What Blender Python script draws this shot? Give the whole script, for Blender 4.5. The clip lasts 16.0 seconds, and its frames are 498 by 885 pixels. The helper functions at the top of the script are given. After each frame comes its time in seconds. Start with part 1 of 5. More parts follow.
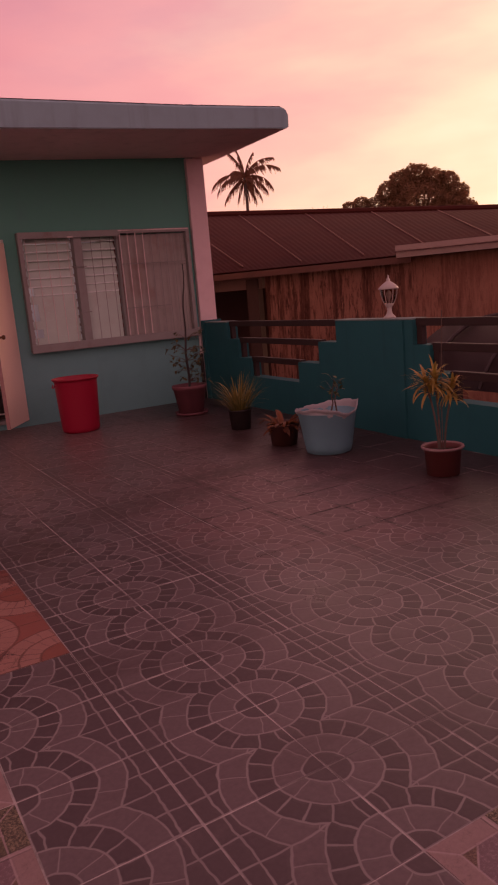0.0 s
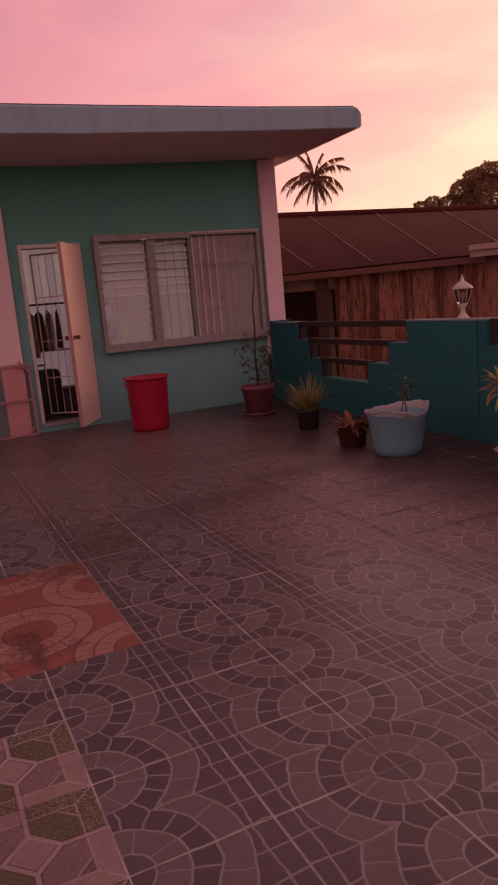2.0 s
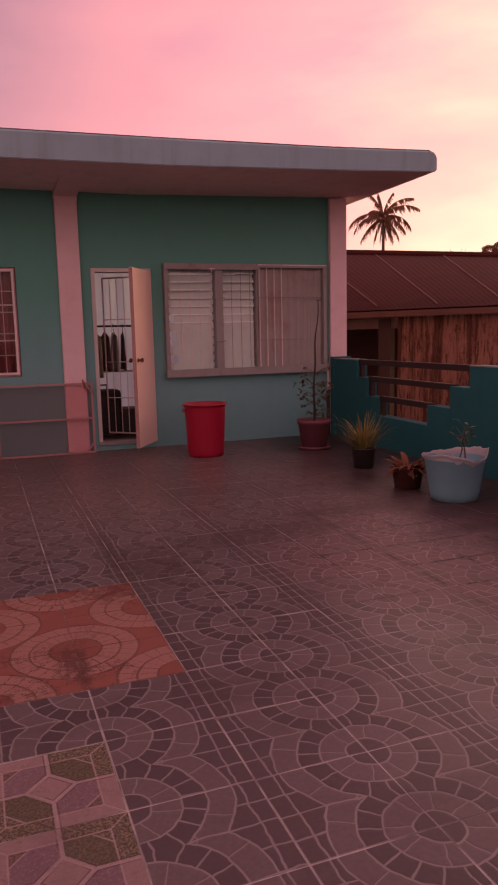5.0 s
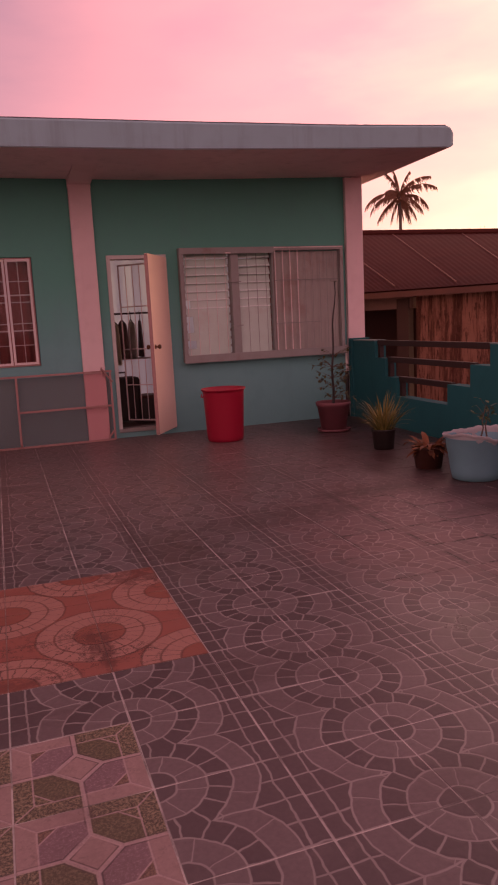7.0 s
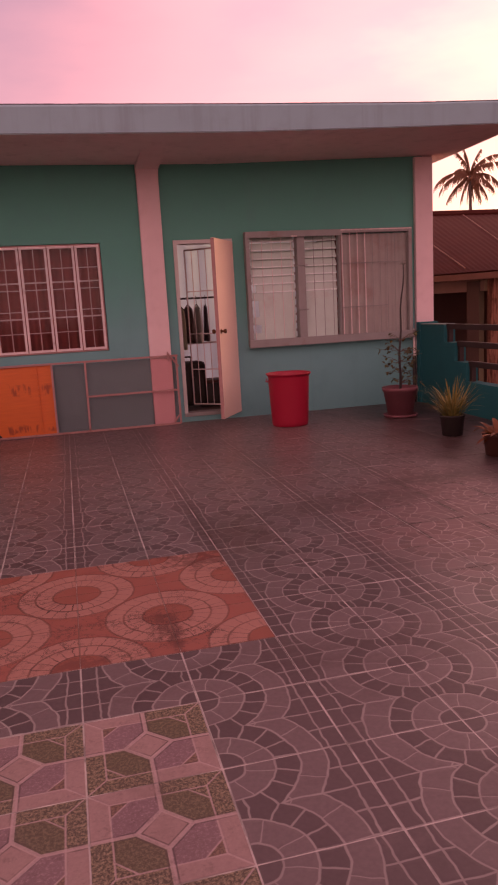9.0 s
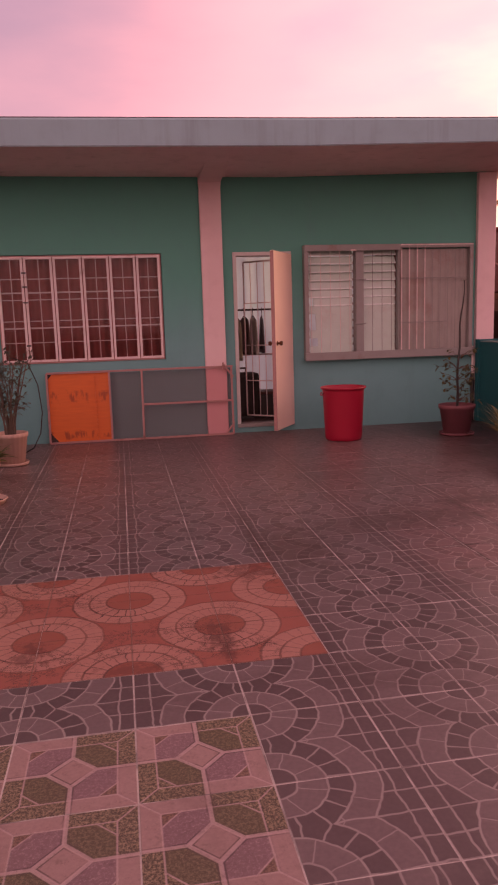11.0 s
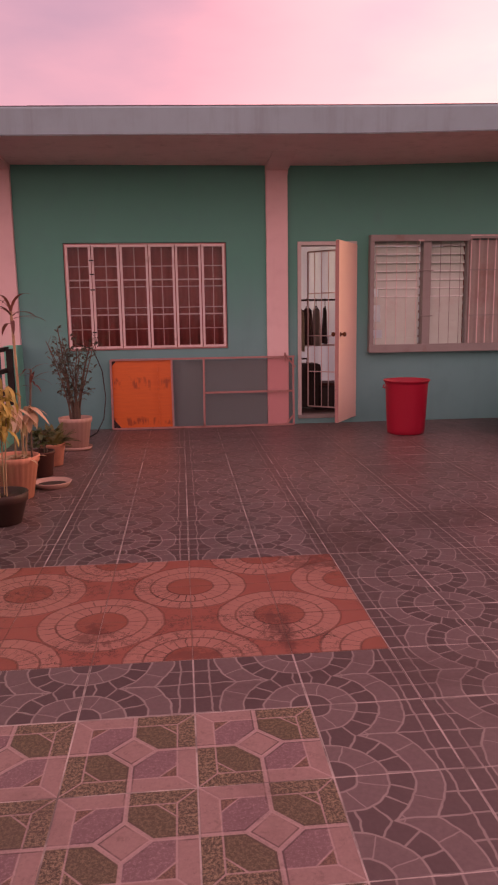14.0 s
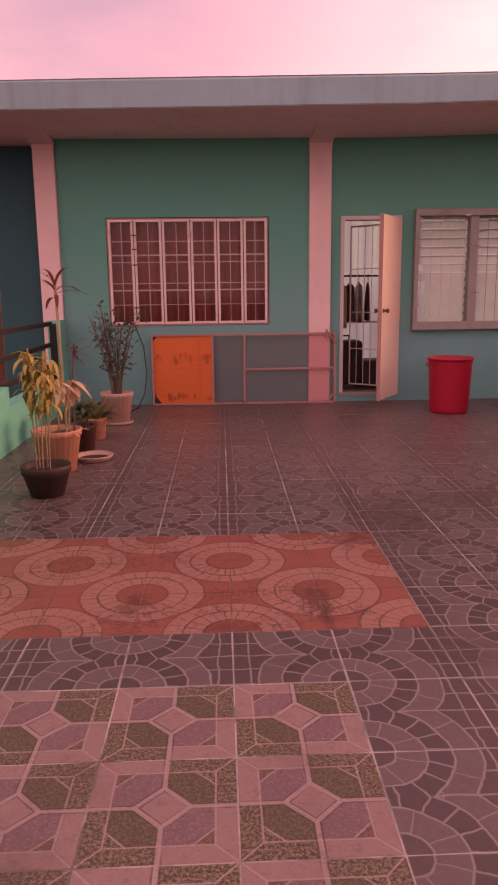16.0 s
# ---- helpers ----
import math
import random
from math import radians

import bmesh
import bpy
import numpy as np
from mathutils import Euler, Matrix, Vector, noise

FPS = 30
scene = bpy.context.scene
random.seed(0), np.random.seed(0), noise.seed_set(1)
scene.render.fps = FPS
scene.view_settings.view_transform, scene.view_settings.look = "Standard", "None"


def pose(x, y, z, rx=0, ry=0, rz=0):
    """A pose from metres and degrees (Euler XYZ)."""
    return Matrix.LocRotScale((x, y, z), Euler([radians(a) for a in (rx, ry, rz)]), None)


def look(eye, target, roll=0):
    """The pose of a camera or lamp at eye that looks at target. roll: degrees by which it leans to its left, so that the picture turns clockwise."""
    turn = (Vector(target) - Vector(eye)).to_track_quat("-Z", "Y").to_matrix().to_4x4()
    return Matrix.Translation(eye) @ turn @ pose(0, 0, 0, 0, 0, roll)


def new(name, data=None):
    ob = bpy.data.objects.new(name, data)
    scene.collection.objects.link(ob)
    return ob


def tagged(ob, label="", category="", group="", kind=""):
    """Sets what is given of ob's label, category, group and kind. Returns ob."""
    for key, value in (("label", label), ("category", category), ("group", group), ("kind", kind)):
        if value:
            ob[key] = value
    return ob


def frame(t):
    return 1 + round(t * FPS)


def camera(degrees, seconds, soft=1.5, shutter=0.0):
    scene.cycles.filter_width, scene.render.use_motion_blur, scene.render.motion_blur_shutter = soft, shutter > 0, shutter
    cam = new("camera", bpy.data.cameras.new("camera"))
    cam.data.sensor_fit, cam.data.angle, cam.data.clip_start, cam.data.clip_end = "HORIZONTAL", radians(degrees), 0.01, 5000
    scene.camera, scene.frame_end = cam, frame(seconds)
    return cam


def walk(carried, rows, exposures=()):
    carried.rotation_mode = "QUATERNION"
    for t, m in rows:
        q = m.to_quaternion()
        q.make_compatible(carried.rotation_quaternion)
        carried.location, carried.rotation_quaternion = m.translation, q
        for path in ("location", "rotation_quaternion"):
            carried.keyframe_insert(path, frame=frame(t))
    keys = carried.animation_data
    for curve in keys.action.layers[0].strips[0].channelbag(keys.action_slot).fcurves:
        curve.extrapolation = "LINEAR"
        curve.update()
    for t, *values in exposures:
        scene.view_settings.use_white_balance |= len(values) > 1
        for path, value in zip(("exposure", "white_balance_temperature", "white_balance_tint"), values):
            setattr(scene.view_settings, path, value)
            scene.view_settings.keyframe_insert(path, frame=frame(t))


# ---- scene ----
cam = camera(38.0, 16.0, soft=2.1)
PATH = [
    (0, (-0.643, -2.754, 1.355), (0.321, -1.048, 0.956), -4.9),
    (0.5, (-0.65, -2.757, 1.346), (0.271, -1.033, 0.921), -5.6),
    (1, (-0.66, -2.763, 1.348), (0.235, -1.023, 0.932), -5.0),
    (1.5, (-0.665, -2.763, 1.348), (0.174, -0.993, 0.944), -5.3),
    (2, (-0.682, -2.763, 1.351), (0.125, -0.973, 0.97), -5.0),
    (2.5, (-0.694, -2.76, 1.356), (0.069, -0.941, 1.025), -4.1),
    (3, (-0.697, -2.765, 1.369), (0.05, -0.933, 1.079), -3.0),
    (3.5, (-0.711, -2.767, 1.375), (0.014, -0.924, 1.098), -2.3),
    (4, (-0.722, -2.753, 1.368), (-0.024, -0.899, 1.094), -0.9),
    (4.2, (-0.729, -2.751, 1.374), (-0.051, -0.891, 1.091), -0.6),
    (6.3, (-0.7, -2.771, 1.369), (0.017, -0.929, 1.065), -2.7),
    (6.5, (-0.706, -2.769, 1.367), (-0.018, -0.918, 1.051), -2.4),
    (7, (-0.709, -2.758, 1.355), (-0.077, -0.889, 1.026), -2.9),
    (7.5, (-0.722, -2.74, 1.351), (-0.146, -0.864, 0.967), -2.8),
    (8, (-0.738, -2.73, 1.347), (-0.236, -0.83, 0.973), -3.0),
    (8.5, (-0.735, -2.726, 1.344), (-0.275, -0.817, 0.961), -3.4),
    (8.7, (-0.729, -2.738, 1.348), (-0.261, -0.83, 0.973), -3.3),
    (10.8, (-0.783, -2.728, 1.359), (-0.433, -0.784, 1.043), -1.5),
    (11, (-0.776, -2.721, 1.354), (-0.44, -0.776, 1.031), -1.8),
    (11.5, (-0.78, -2.718, 1.353), (-0.469, -0.77, 1.027), -1.7),
    (12, (-0.788, -2.714, 1.351), (-0.506, -0.763, 1.008), -1.4),
    (12.5, (-0.795, -2.713, 1.352), (-0.556, -0.757, 1.012), -1.5),
    (13, (-0.799, -2.714, 1.353), (-0.581, -0.755, 1.015), -1.5),
    (13.5, (-0.804, -2.707, 1.349), (-0.602, -0.748, 1.004), -1.4),
    (14, (-0.81, -2.701, 1.344), (-0.63, -0.739, 1.0), -0.9),
    (14.5, (-0.81, -2.701, 1.346), (-0.661, -0.738, 0.992), -0.8),
    (15, (-0.818, -2.699, 1.343), (-0.682, -0.737, 0.981), -0.4),
    (15.5, (-0.823, -2.695, 1.338), (-0.715, -0.736, 0.952), -0.6),
    (16, (-0.822, -2.691, 1.33), (-0.75, -0.733, 0.927), -0.7),
]
walk(cam, [(t, look(eye, target, roll)) for t, eye, target, roll in PATH],
     [(0, -0.82, 7200, 33), (2, -0.79, 7050, 30), (2.5, -0.67, 6950, 28), (3, -0.53, 6900, 26), (4.2, -0.49, 6900, 25), (6.5, -0.47, 6900, 27), (7.2, -0.25, 6850, 25), (8, -0.05, 6900, 23), (11, 0.13, 6900, 20), (14, 0.23, 6930, 19), (16, 0.36, 7000, 17)])

# ---- world, sun ----
def world_sky():
    w = bpy.data.worlds.new("dusk_sky")
    scene.world = w
    w.use_nodes = True
    nt = w.node_tree
    nt.nodes.clear()
    out = nt.nodes.new("ShaderNodeOutputWorld")
    bg = nt.nodes.new("ShaderNodeBackground")
    co = nt.nodes.new("ShaderNodeTexCoord")
    d = co.outputs["Generated"]
    # glow round the place where the sun went down
    dot = nt.nodes.new("ShaderNodeVectorMath")
    dot.operation = "DOT_PRODUCT"
    az, el = radians(GLOW_AZ), radians(7)
    dot.inputs[1].default_value = (math.sin(az) * math.cos(el), math.cos(az) * math.cos(el), math.sin(el))
    nt.links.new(d, dot.inputs[0])
    ns = nt.nodes.new("ShaderNodeTexNoise")
    ns.inputs["Scale"].default_value = 2.2
    ns.inputs["Detail"].default_value = 5
    mp = nt.nodes.new("ShaderNodeMapping")
    mp.inputs["Scale"].default_value = (1, 1, 3.2)
    nt.links.new(d, mp.inputs["Vector"])
    nt.links.new(mp.outputs["Vector"], ns.inputs["Vector"])
    wob = nt.nodes.new("ShaderNodeMath")
    wob.operation = "MULTIPLY_ADD"
    wob.inputs[1].default_value = 0.26
    nt.links.new(ns.outputs["Fac"], wob.inputs[0])
    off = nt.nodes.new("ShaderNodeMath")
    off.inputs[1].default_value = -0.13
    nt.links.new(dot.outputs["Value"], off.inputs[0])
    nt.links.new(off.outputs[0], wob.inputs[2])
    mr = nt.nodes.new("ShaderNodeMapRange")
    mr.inputs["From Min"].default_value = -1
    nt.links.new(wob.outputs[0], mr.inputs["Value"])
    rp = nt.nodes.new("ShaderNodeValToRGB")
    e = rp.color_ramp.elements
    e[0].position, e[0].color = 0.0, (1.20, 0.66, 0.68, 1)
    e[1].position, e[1].color = 1.0, (2.05, 1.80, 1.25, 1)
    for p, c in ((0.12, (1.28, 0.70, 0.72)), (0.25, (1.62, 0.90, 0.91)), (0.45, (1.08, 0.59, 0.63)), (0.60, (0.70, 0.36, 0.43)), (0.70, (0.80, 0.385, 0.46)), (0.80, (1.08, 0.465, 0.52)), (0.875, (1.34, 0.555, 0.60)), (0.925, (1.50, 0.71, 0.69)), (0.952, (1.68, 1.04, 0.80)), (0.976, (1.85, 1.44, 0.97))):
        x = e.new(p)
        x.color = (*c, 1)
    nt.links.new(mr.outputs[0], rp.inputs["Fac"])
    # soft lilac cloud banks
    cl = nt.nodes.new("ShaderNodeTexNoise")
    cl.inputs["Scale"].default_value, cl.inputs["Detail"].default_value = 2.6, 6
    nt.links.new(mp.outputs["Vector"], cl.inputs["Vector"])
    cm = nt.nodes.new("ShaderNodeMapRange")
    cm.interpolation_type = "SMOOTHSTEP"
    cm.inputs["From Min"].default_value, cm.inputs["From Max"].default_value, cm.inputs["To Max"].default_value = 0.50, 0.68, 0.40
    nt.links.new(cl.outputs["Fac"], cm.inputs["Value"])
    bank = nt.nodes.new("ShaderNodeMix")
    bank.data_type, bank.blend_type = "RGBA", "MULTIPLY"
    bank.inputs["B"].default_value = (0.68, 0.79, 0.97, 1)
    nt.links.new(cm.outputs[0], bank.inputs["Factor"])
    nt.links.new(rp.outputs["Color"], bank.inputs["A"])
    # one broad lilac cloud high over the house
    cd = nt.nodes.new("ShaderNodeVectorMath")
    cd.operation = "DOT_PRODUCT"
    ca, ce = radians(CLOUD_AZ), radians(CLOUD_EL)
    cd.inputs[1].default_value = (math.sin(ca) * math.cos(ce), math.cos(ca) * math.cos(ce), math.sin(ce))
    nt.links.new(d, cd.inputs[0])
    rag = nt.nodes.new("ShaderNodeMath")
    rag.operation = "MULTIPLY_ADD"
    rag.inputs[1].default_value = 0.05
    nt.links.new(cl.outputs["Fac"], rag.inputs[0])
    nt.links.new(cd.outputs["Value"], rag.inputs[2])
    cw = nt.nodes.new("ShaderNodeMapRange")
    cw.interpolation_type = "SMOOTHSTEP"
    cw.inputs["From Min"].default_value, cw.inputs["From Max"].default_value, cw.inputs["To Max"].default_value = 0.99, 1.03, 0.85
    nt.links.new(rag.outputs[0], cw.inputs["Value"])
    lilac = nt.nodes.new("ShaderNodeMix")
    lilac.data_type, lilac.blend_type = "RGBA", "MULTIPLY"
    lilac.inputs["B"].default_value = (0.44, 0.62, 0.78, 1)
    nt.links.new(cw.outputs[0], lilac.inputs["Factor"])
    nt.links.new(bank.outputs["Result"], lilac.inputs["A"])
    # paler and more lilac towards the zenith
    sep = nt.nodes.new("ShaderNodeSeparateXYZ")
    nt.links.new(d, sep.inputs[0])
    up = nt.nodes.new("ShaderNodeMapRange")
    up.inputs["From Min"].default_value, up.inputs["From Max"].default_value = 0.38, 0.85
    up.inputs["To Max"].default_value = 0.75
    nt.links.new(sep.outputs["Z"], up.inputs["Value"])
    mx = nt.nodes.new("ShaderNodeMix")
    mx.data_type = "RGBA"
    nt.links.new(up.outputs[0], mx.inputs["Factor"])
    nt.links.new(lilac.outputs["Result"], mx.inputs["A"])
    mx.inputs["B"].default_value = (0.50, 0.32, 0.38, 1)
    # a trace of clear-sky scatter from the set sun
    sky = nt.nodes.new("ShaderNodeTexSky")
    sky.sky_type = "NISHITA"
    sky.sun_disc = False
    sky.sun_elevation, sky.sun_rotation = radians(2), radians(SUN_AZ)
    add = nt.nodes.new("ShaderNodeMix")
    add.data_type, add.blend_type = "RGBA", "ADD"
    add.inputs["Factor"].default_value = 0.05
    nt.links.new(mx.outputs["Result"], add.inputs["A"])
    nt.links.new(sky.outputs["Color"], add.inputs["B"])
    nt.links.new(add.outputs["Result"], bg.inputs["Color"])
    bg.inputs["Strength"].default_value = SKY
    nt.links.new(bg.outputs[0], out.inputs["Surface"])


GLOW_AZ, SUN_AZ, SKY = 56.0, 80.0, 1.0
CLOUD_AZ, CLOUD_EL = -4.0, 24.0
world_sky()
sun = new("sun", bpy.data.lights.new("sun", "SUN"))
sun.data.energy, sun.data.angle, sun.data.color = 2.1, radians(18), (1.0, 0.58, 0.36)
sun.matrix_world = look((60 * math.sin(radians(SUN_AZ)), 60 * math.cos(radians(SUN_AZ)), 11), (0, 0, 0))


# ---- helpers for meshes ----
def thing(name, x, y, z, label, category, rz=0.0, group="", kind=""):
    ob = new(name)
    ob.empty_display_size = 0.1
    ob.matrix_world = pose(x, y, z, 0, 0, rz)
    return tagged(ob, label, category, group, kind)


def part(name, bm, material, parent=None, label="", smooth=False):
    me = bpy.data.meshes.new(name)
    bmesh.ops.recalc_face_normals(bm, faces=bm.faces)
    bm.to_mesh(me)
    bm.free()
    if smooth:
        for p in me.polygons:
            p.use_smooth = True
    me.materials.append(material)
    ob = new(name, me)
    if parent is not None:
        ob.parent = parent
    if label:
        ob["label"] = label
    return ob


def setting(name, bm, material, label, category, smooth=False):
    return tagged(part(name, bm, material, None, "", smooth), label, category, "", "structure")


def box(bm, x0, y0, z0, x1, y1, z1, bevel=0.0):
    m = Matrix.Translation(((x0 + x1) / 2, (y0 + y1) / 2, (z0 + z1) / 2)) @ Matrix.Diagonal((abs(x1 - x0), abs(y1 - y0), abs(z1 - z0), 1))
    v = bmesh.ops.create_cube(bm, size=1, matrix=m)["verts"]
    if bevel:
        ed = {e for q in v for e in q.link_edges}
        bmesh.ops.bevel(bm, geom=list(ed), offset=bevel, segments=2, affect="EDGES", profile=0.5)
    return bm


def B(x0, y0, z0, x1, y1, z1, bevel=0.0):
    return box(bmesh.new(), x0, y0, z0, x1, y1, z1, bevel)


def tube(bm, pts, radii, segs=8, cap=True):
    pts = [Vector(p) for p in pts]
    if not isinstance(radii, (list, tuple)):
        radii = [radii] * len(pts)
    rings, ref = [], None
    for i, p in enumerate(pts):
        t = (pts[min(i + 1, len(pts) - 1)] - pts[max(i - 1, 0)]).normalized()
        if ref is None:
            ref = t.orthogonal().normalized()
        ref = (ref - t * ref.dot(t)).normalized()
        b = t.cross(ref)
        rings.append([bm.verts.new(p + (ref * math.cos(a) + b * math.sin(a)) * radii[i]) for a in [2 * math.pi * k / segs for k in range(segs)]])
    for r0, r1 in zip(rings, rings[1:]):
        for k in range(segs):
            bm.faces.new((r0[k], r0[(k + 1) % segs], r1[(k + 1) % segs], r1[k]))
    if cap:
        bm.faces.new(rings[0][::-1])
        bm.faces.new(rings[-1])
    return bm


def lathe(bm, profile, segs=40, flute=0.0, flutes=0, wob=None, cap=True):
    """A turned shape from (radius, height) pairs; flute and flutes: ribs round it; wob(angle, radius, height) moves points."""
    rings = []
    for r, z in profile:
        ring = []
        for k in range(segs):
            a = 2 * math.pi * k / segs
            rr = r * (1 + (flute * math.cos(flutes * a) if flutes else 0))
            dz = 0.0
            if wob:
                dr, dz = wob(a, r, z)
                rr += dr
            ring.append(bm.verts.new((rr * math.cos(a), rr * math.sin(a), z + dz)))
        rings.append(ring)
    for r0, r1 in zip(rings, rings[1:]):
        for k in range(segs):
            bm.faces.new((r0[k], r0[(k + 1) % segs], r1[(k + 1) % segs], r1[k]))
    if cap:
        bm.faces.new(rings[0][::-1])
        bm.faces.new(rings[-1])
    return bm


def blade(bm, base, yaw, length, width, rise, droop, steps=5, fold=0.15):
    """A curved leaf blade: starts at the angle rise (degrees) and bends down by droop."""
    p, a = Vector(base), radians(rise)
    h = Vector((math.cos(yaw), math.sin(yaw), 0))
    side = Vector((-math.sin(yaw), math.cos(yaw), 0))
    rows = []
    for i in range(steps + 1):
        t = i / steps
        w = width * (math.sin(math.pi * (0.12 + 0.88 * t)) ** 0.8 + 0.03) * 0.5
        n = (h * -math.sin(a) + Vector((0, 0, 1)) * math.cos(a)) * fold * w
        rows.append([bm.verts.new(p - side * w + n), bm.verts.new(p), bm.verts.new(p + side * w + n)])
        p = p + (h * math.cos(a) + Vector((0, 0, 1)) * math.sin(a)) * (length / steps)
        a -= radians(droop) / steps
    for r0, r1 in zip(rows, rows[1:]):
        bm.faces.new((r0[0], r0[1], r1[1], r1[0]))
        bm.faces.new((r0[1], r0[2], r1[2], r1[1]))
    return bm


def prism(bm, outline, axis_u, axis_v, origin, depth):
    """Extrudes an outline of (u, v) pairs, laid out along two axes, by the vector depth."""
    o, u, v, d = Vector(origin), Vector(axis_u), Vector(axis_v), Vector(depth)
    f = bm.faces.new([bm.verts.new(o + u * a + v * b) for a, b in outline])
    g = bmesh.ops.extrude_face_region(bm, geom=[f])
    bmesh.ops.translate(bm, vec=d, verts=[x for x in g["geom"] if isinstance(x, bmesh.types.BMVert)])
    return bm


# ---- materials ----
class X:
    """Node arithmetic for scalars."""
    def __init__(self, nt, s):
        self.nt, self.s = nt, s

    def op(self, kind, *args):
        n = self.nt.nodes.new("ShaderNodeMath")
        n.operation = kind
        for i, a in enumerate((self, *args)):
            if isinstance(a, X):
                self.nt.links.new(a.s, n.inputs[i])
            else:
                n.inputs[i].default_value = a
        return X(self.nt, n.outputs[0])

    def __add__(self, o): return self.op("ADD", o)
    def __sub__(self, o): return self.op("SUBTRACT", o)
    def __mul__(self, o): return self.op("MULTIPLY", o)
    def __truediv__(self, o): return self.op("DIVIDE", o)
    def lt(self, o): return self.op("LESS_THAN", o)
    def gt(self, o): return self.op("GREATER_THAN", o)
    def abs(self): return self.op("ABSOLUTE")
    def fract(self): return self.op("FRACT")
    def fmod(self, o): return self.op("FLOORED_MODULO", o)
    def min(self, o): return self.op("MINIMUM", o)
    def max(self, o): return self.op("MAXIMUM", o)
    def pow(self, o): return self.op("POWER", o)
    def clamp(self): return self.max(0.0).min(1.0)
    def inv(self): return self.op("MULTIPLY_ADD", -1.0, 1.0)

    def band(self, lo, hi):
        n = self.nt.nodes.new("ShaderNodeMapRange")
        n.interpolation_type = "SMOOTHSTEP"
        self.nt.links.new(self.s, n.inputs["Value"])
        n.inputs["From Min"].default_value, n.inputs["From Max"].default_value = lo, hi
        return X(self.nt, n.outputs[0])


class Mat:
    def __init__(self, name, rough=0.6, metal=0.0):
        self.m = bpy.data.materials.new(name)
        self.m.use_nodes = True
        self.nt = self.m.node_tree
        self.b = self.nt.nodes["Principled BSDF"]
        self.b.inputs["Roughness"].default_value, self.b.inputs["Metallic"].default_value = rough, metal
        g = self.nt.nodes.new("ShaderNodeNewGeometry")
        self.P, self.N, self.island = g.outputs["Position"], g.outputs["Normal"], X(self.nt, g.outputs["Random Per Island"])
        s = self.nt.nodes.new("ShaderNodeSeparateXYZ")
        self.nt.links.new(self.P, s.inputs[0])
        self.x, self.y, self.z = (X(self.nt, s.outputs[k]) for k in "XYZ")

    def rand(self):
        return X(self.nt, self.nt.nodes.new("ShaderNodeObjectInfo").outputs["Random"])

    def noise(self, scale, detail=4, stretch=(1, 1, 1), rough=0.55, color=False):
        v = self.P
        if stretch != (1, 1, 1):
            mp = self.nt.nodes.new("ShaderNodeMapping")
            mp.inputs["Scale"].default_value = stretch
            self.nt.links.new(v, mp.inputs["Vector"])
            v = mp.outputs["Vector"]
        n = self.nt.nodes.new("ShaderNodeTexNoise")
        n.inputs["Scale"].default_value, n.inputs["Detail"].default_value, n.inputs["Roughness"].default_value = scale, detail, rough
        self.nt.links.new(v, n.inputs["Vector"])
        return n.outputs["Color"] if color else X(self.nt, n.outputs["Fac"])

    def mix(self, f, a, b, blend="MIX"):
        n = self.nt.nodes.new("ShaderNodeMix")
        n.data_type, n.blend_type = "RGBA", blend
        for key, v in (("Factor", f), ("A", a), ("B", b)):
            if isinstance(v, X):
                self.nt.links.new(v.s, n.inputs[key])
            elif isinstance(v, (tuple, float, int)):
                n.inputs[key].default_value = (*v, 1) if isinstance(v, tuple) else v
            else:
                self.nt.links.new(v, n.inputs[key])
        return n.outputs["Result"]

    def done(self, color, rough=None, height=None, bump=0.3, dist=0.004, alpha=None):
        if isinstance(color, tuple):
            self.b.inputs["Base Color"].default_value = (*color, 1)
        else:
            self.nt.links.new(color, self.b.inputs["Base Color"])
        if isinstance(rough, X):
            self.nt.links.new(rough.s, self.b.inputs["Roughness"])
        if height is not None:
            n = self.nt.nodes.new("ShaderNodeBump")
            n.inputs["Strength"].default_value, n.inputs["Distance"].default_value = bump, dist
            self.nt.links.new(height.s, n.inputs["Height"])
            self.nt.links.new(n.outputs["Normal"], self.b.inputs["Normal"])
        if alpha is not None:
            self.b.inputs["Alpha"].default_value = alpha
        return self.m


def plain(name, c, rough=0.6, var=0.18, scale=9, fine=90, metal=0.0, bump=0.25, dirt=None, dirt_at=(0.55, 0.75)):
    """Paint, plastic, clay and the like: two scales of uneven colour, fine relief, and patches of dirt."""
    m = Mat(name, rough, metal)
    a, f = m.noise(scale), m.noise(fine, 3)
    lo = tuple(v * (1 - var) for v in c)
    hi = tuple(min(1, v * (1 + var)) for v in c)
    col = m.mix(a, lo, hi)
    col = m.mix(f * 0.25, col, tuple(v * 0.7 for v in c))
    if dirt:
        col = m.mix(m.noise(scale * 0.35, 6, rough=0.7).band(*dirt_at) * 0.75, col, dirt)
    return m.done(col, a * 0.2 + (rough - 0.1), f, bump, 0.003)


def wall_paint(name, c, stain, streak=(0.55, 0.8)):
    m = Mat(name, 0.75)
    m.b.inputs["Specular IOR Level"].default_value = 0.22
    big, mid, fine = m.noise(0.9, 5), m.noise(5, 5), m.noise(140, 3)
    drip = m.noise(3.0, 5, (2.2, 2.2, 0.18), 0.65)
    col = m.mix(big, tuple(v * 0.86 for v in c), tuple(min(1, v * 1.1) for v in c))
    col = m.mix(mid.band(0.45, 0.8) * 0.25, col, stain)
    col = m.mix(drip.band(*streak) * 0.45, col, stain)
    return m.done(col, big * 0.15 + 0.62, fine + mid * 1.5, 0.35, 0.004)


T = 0.4


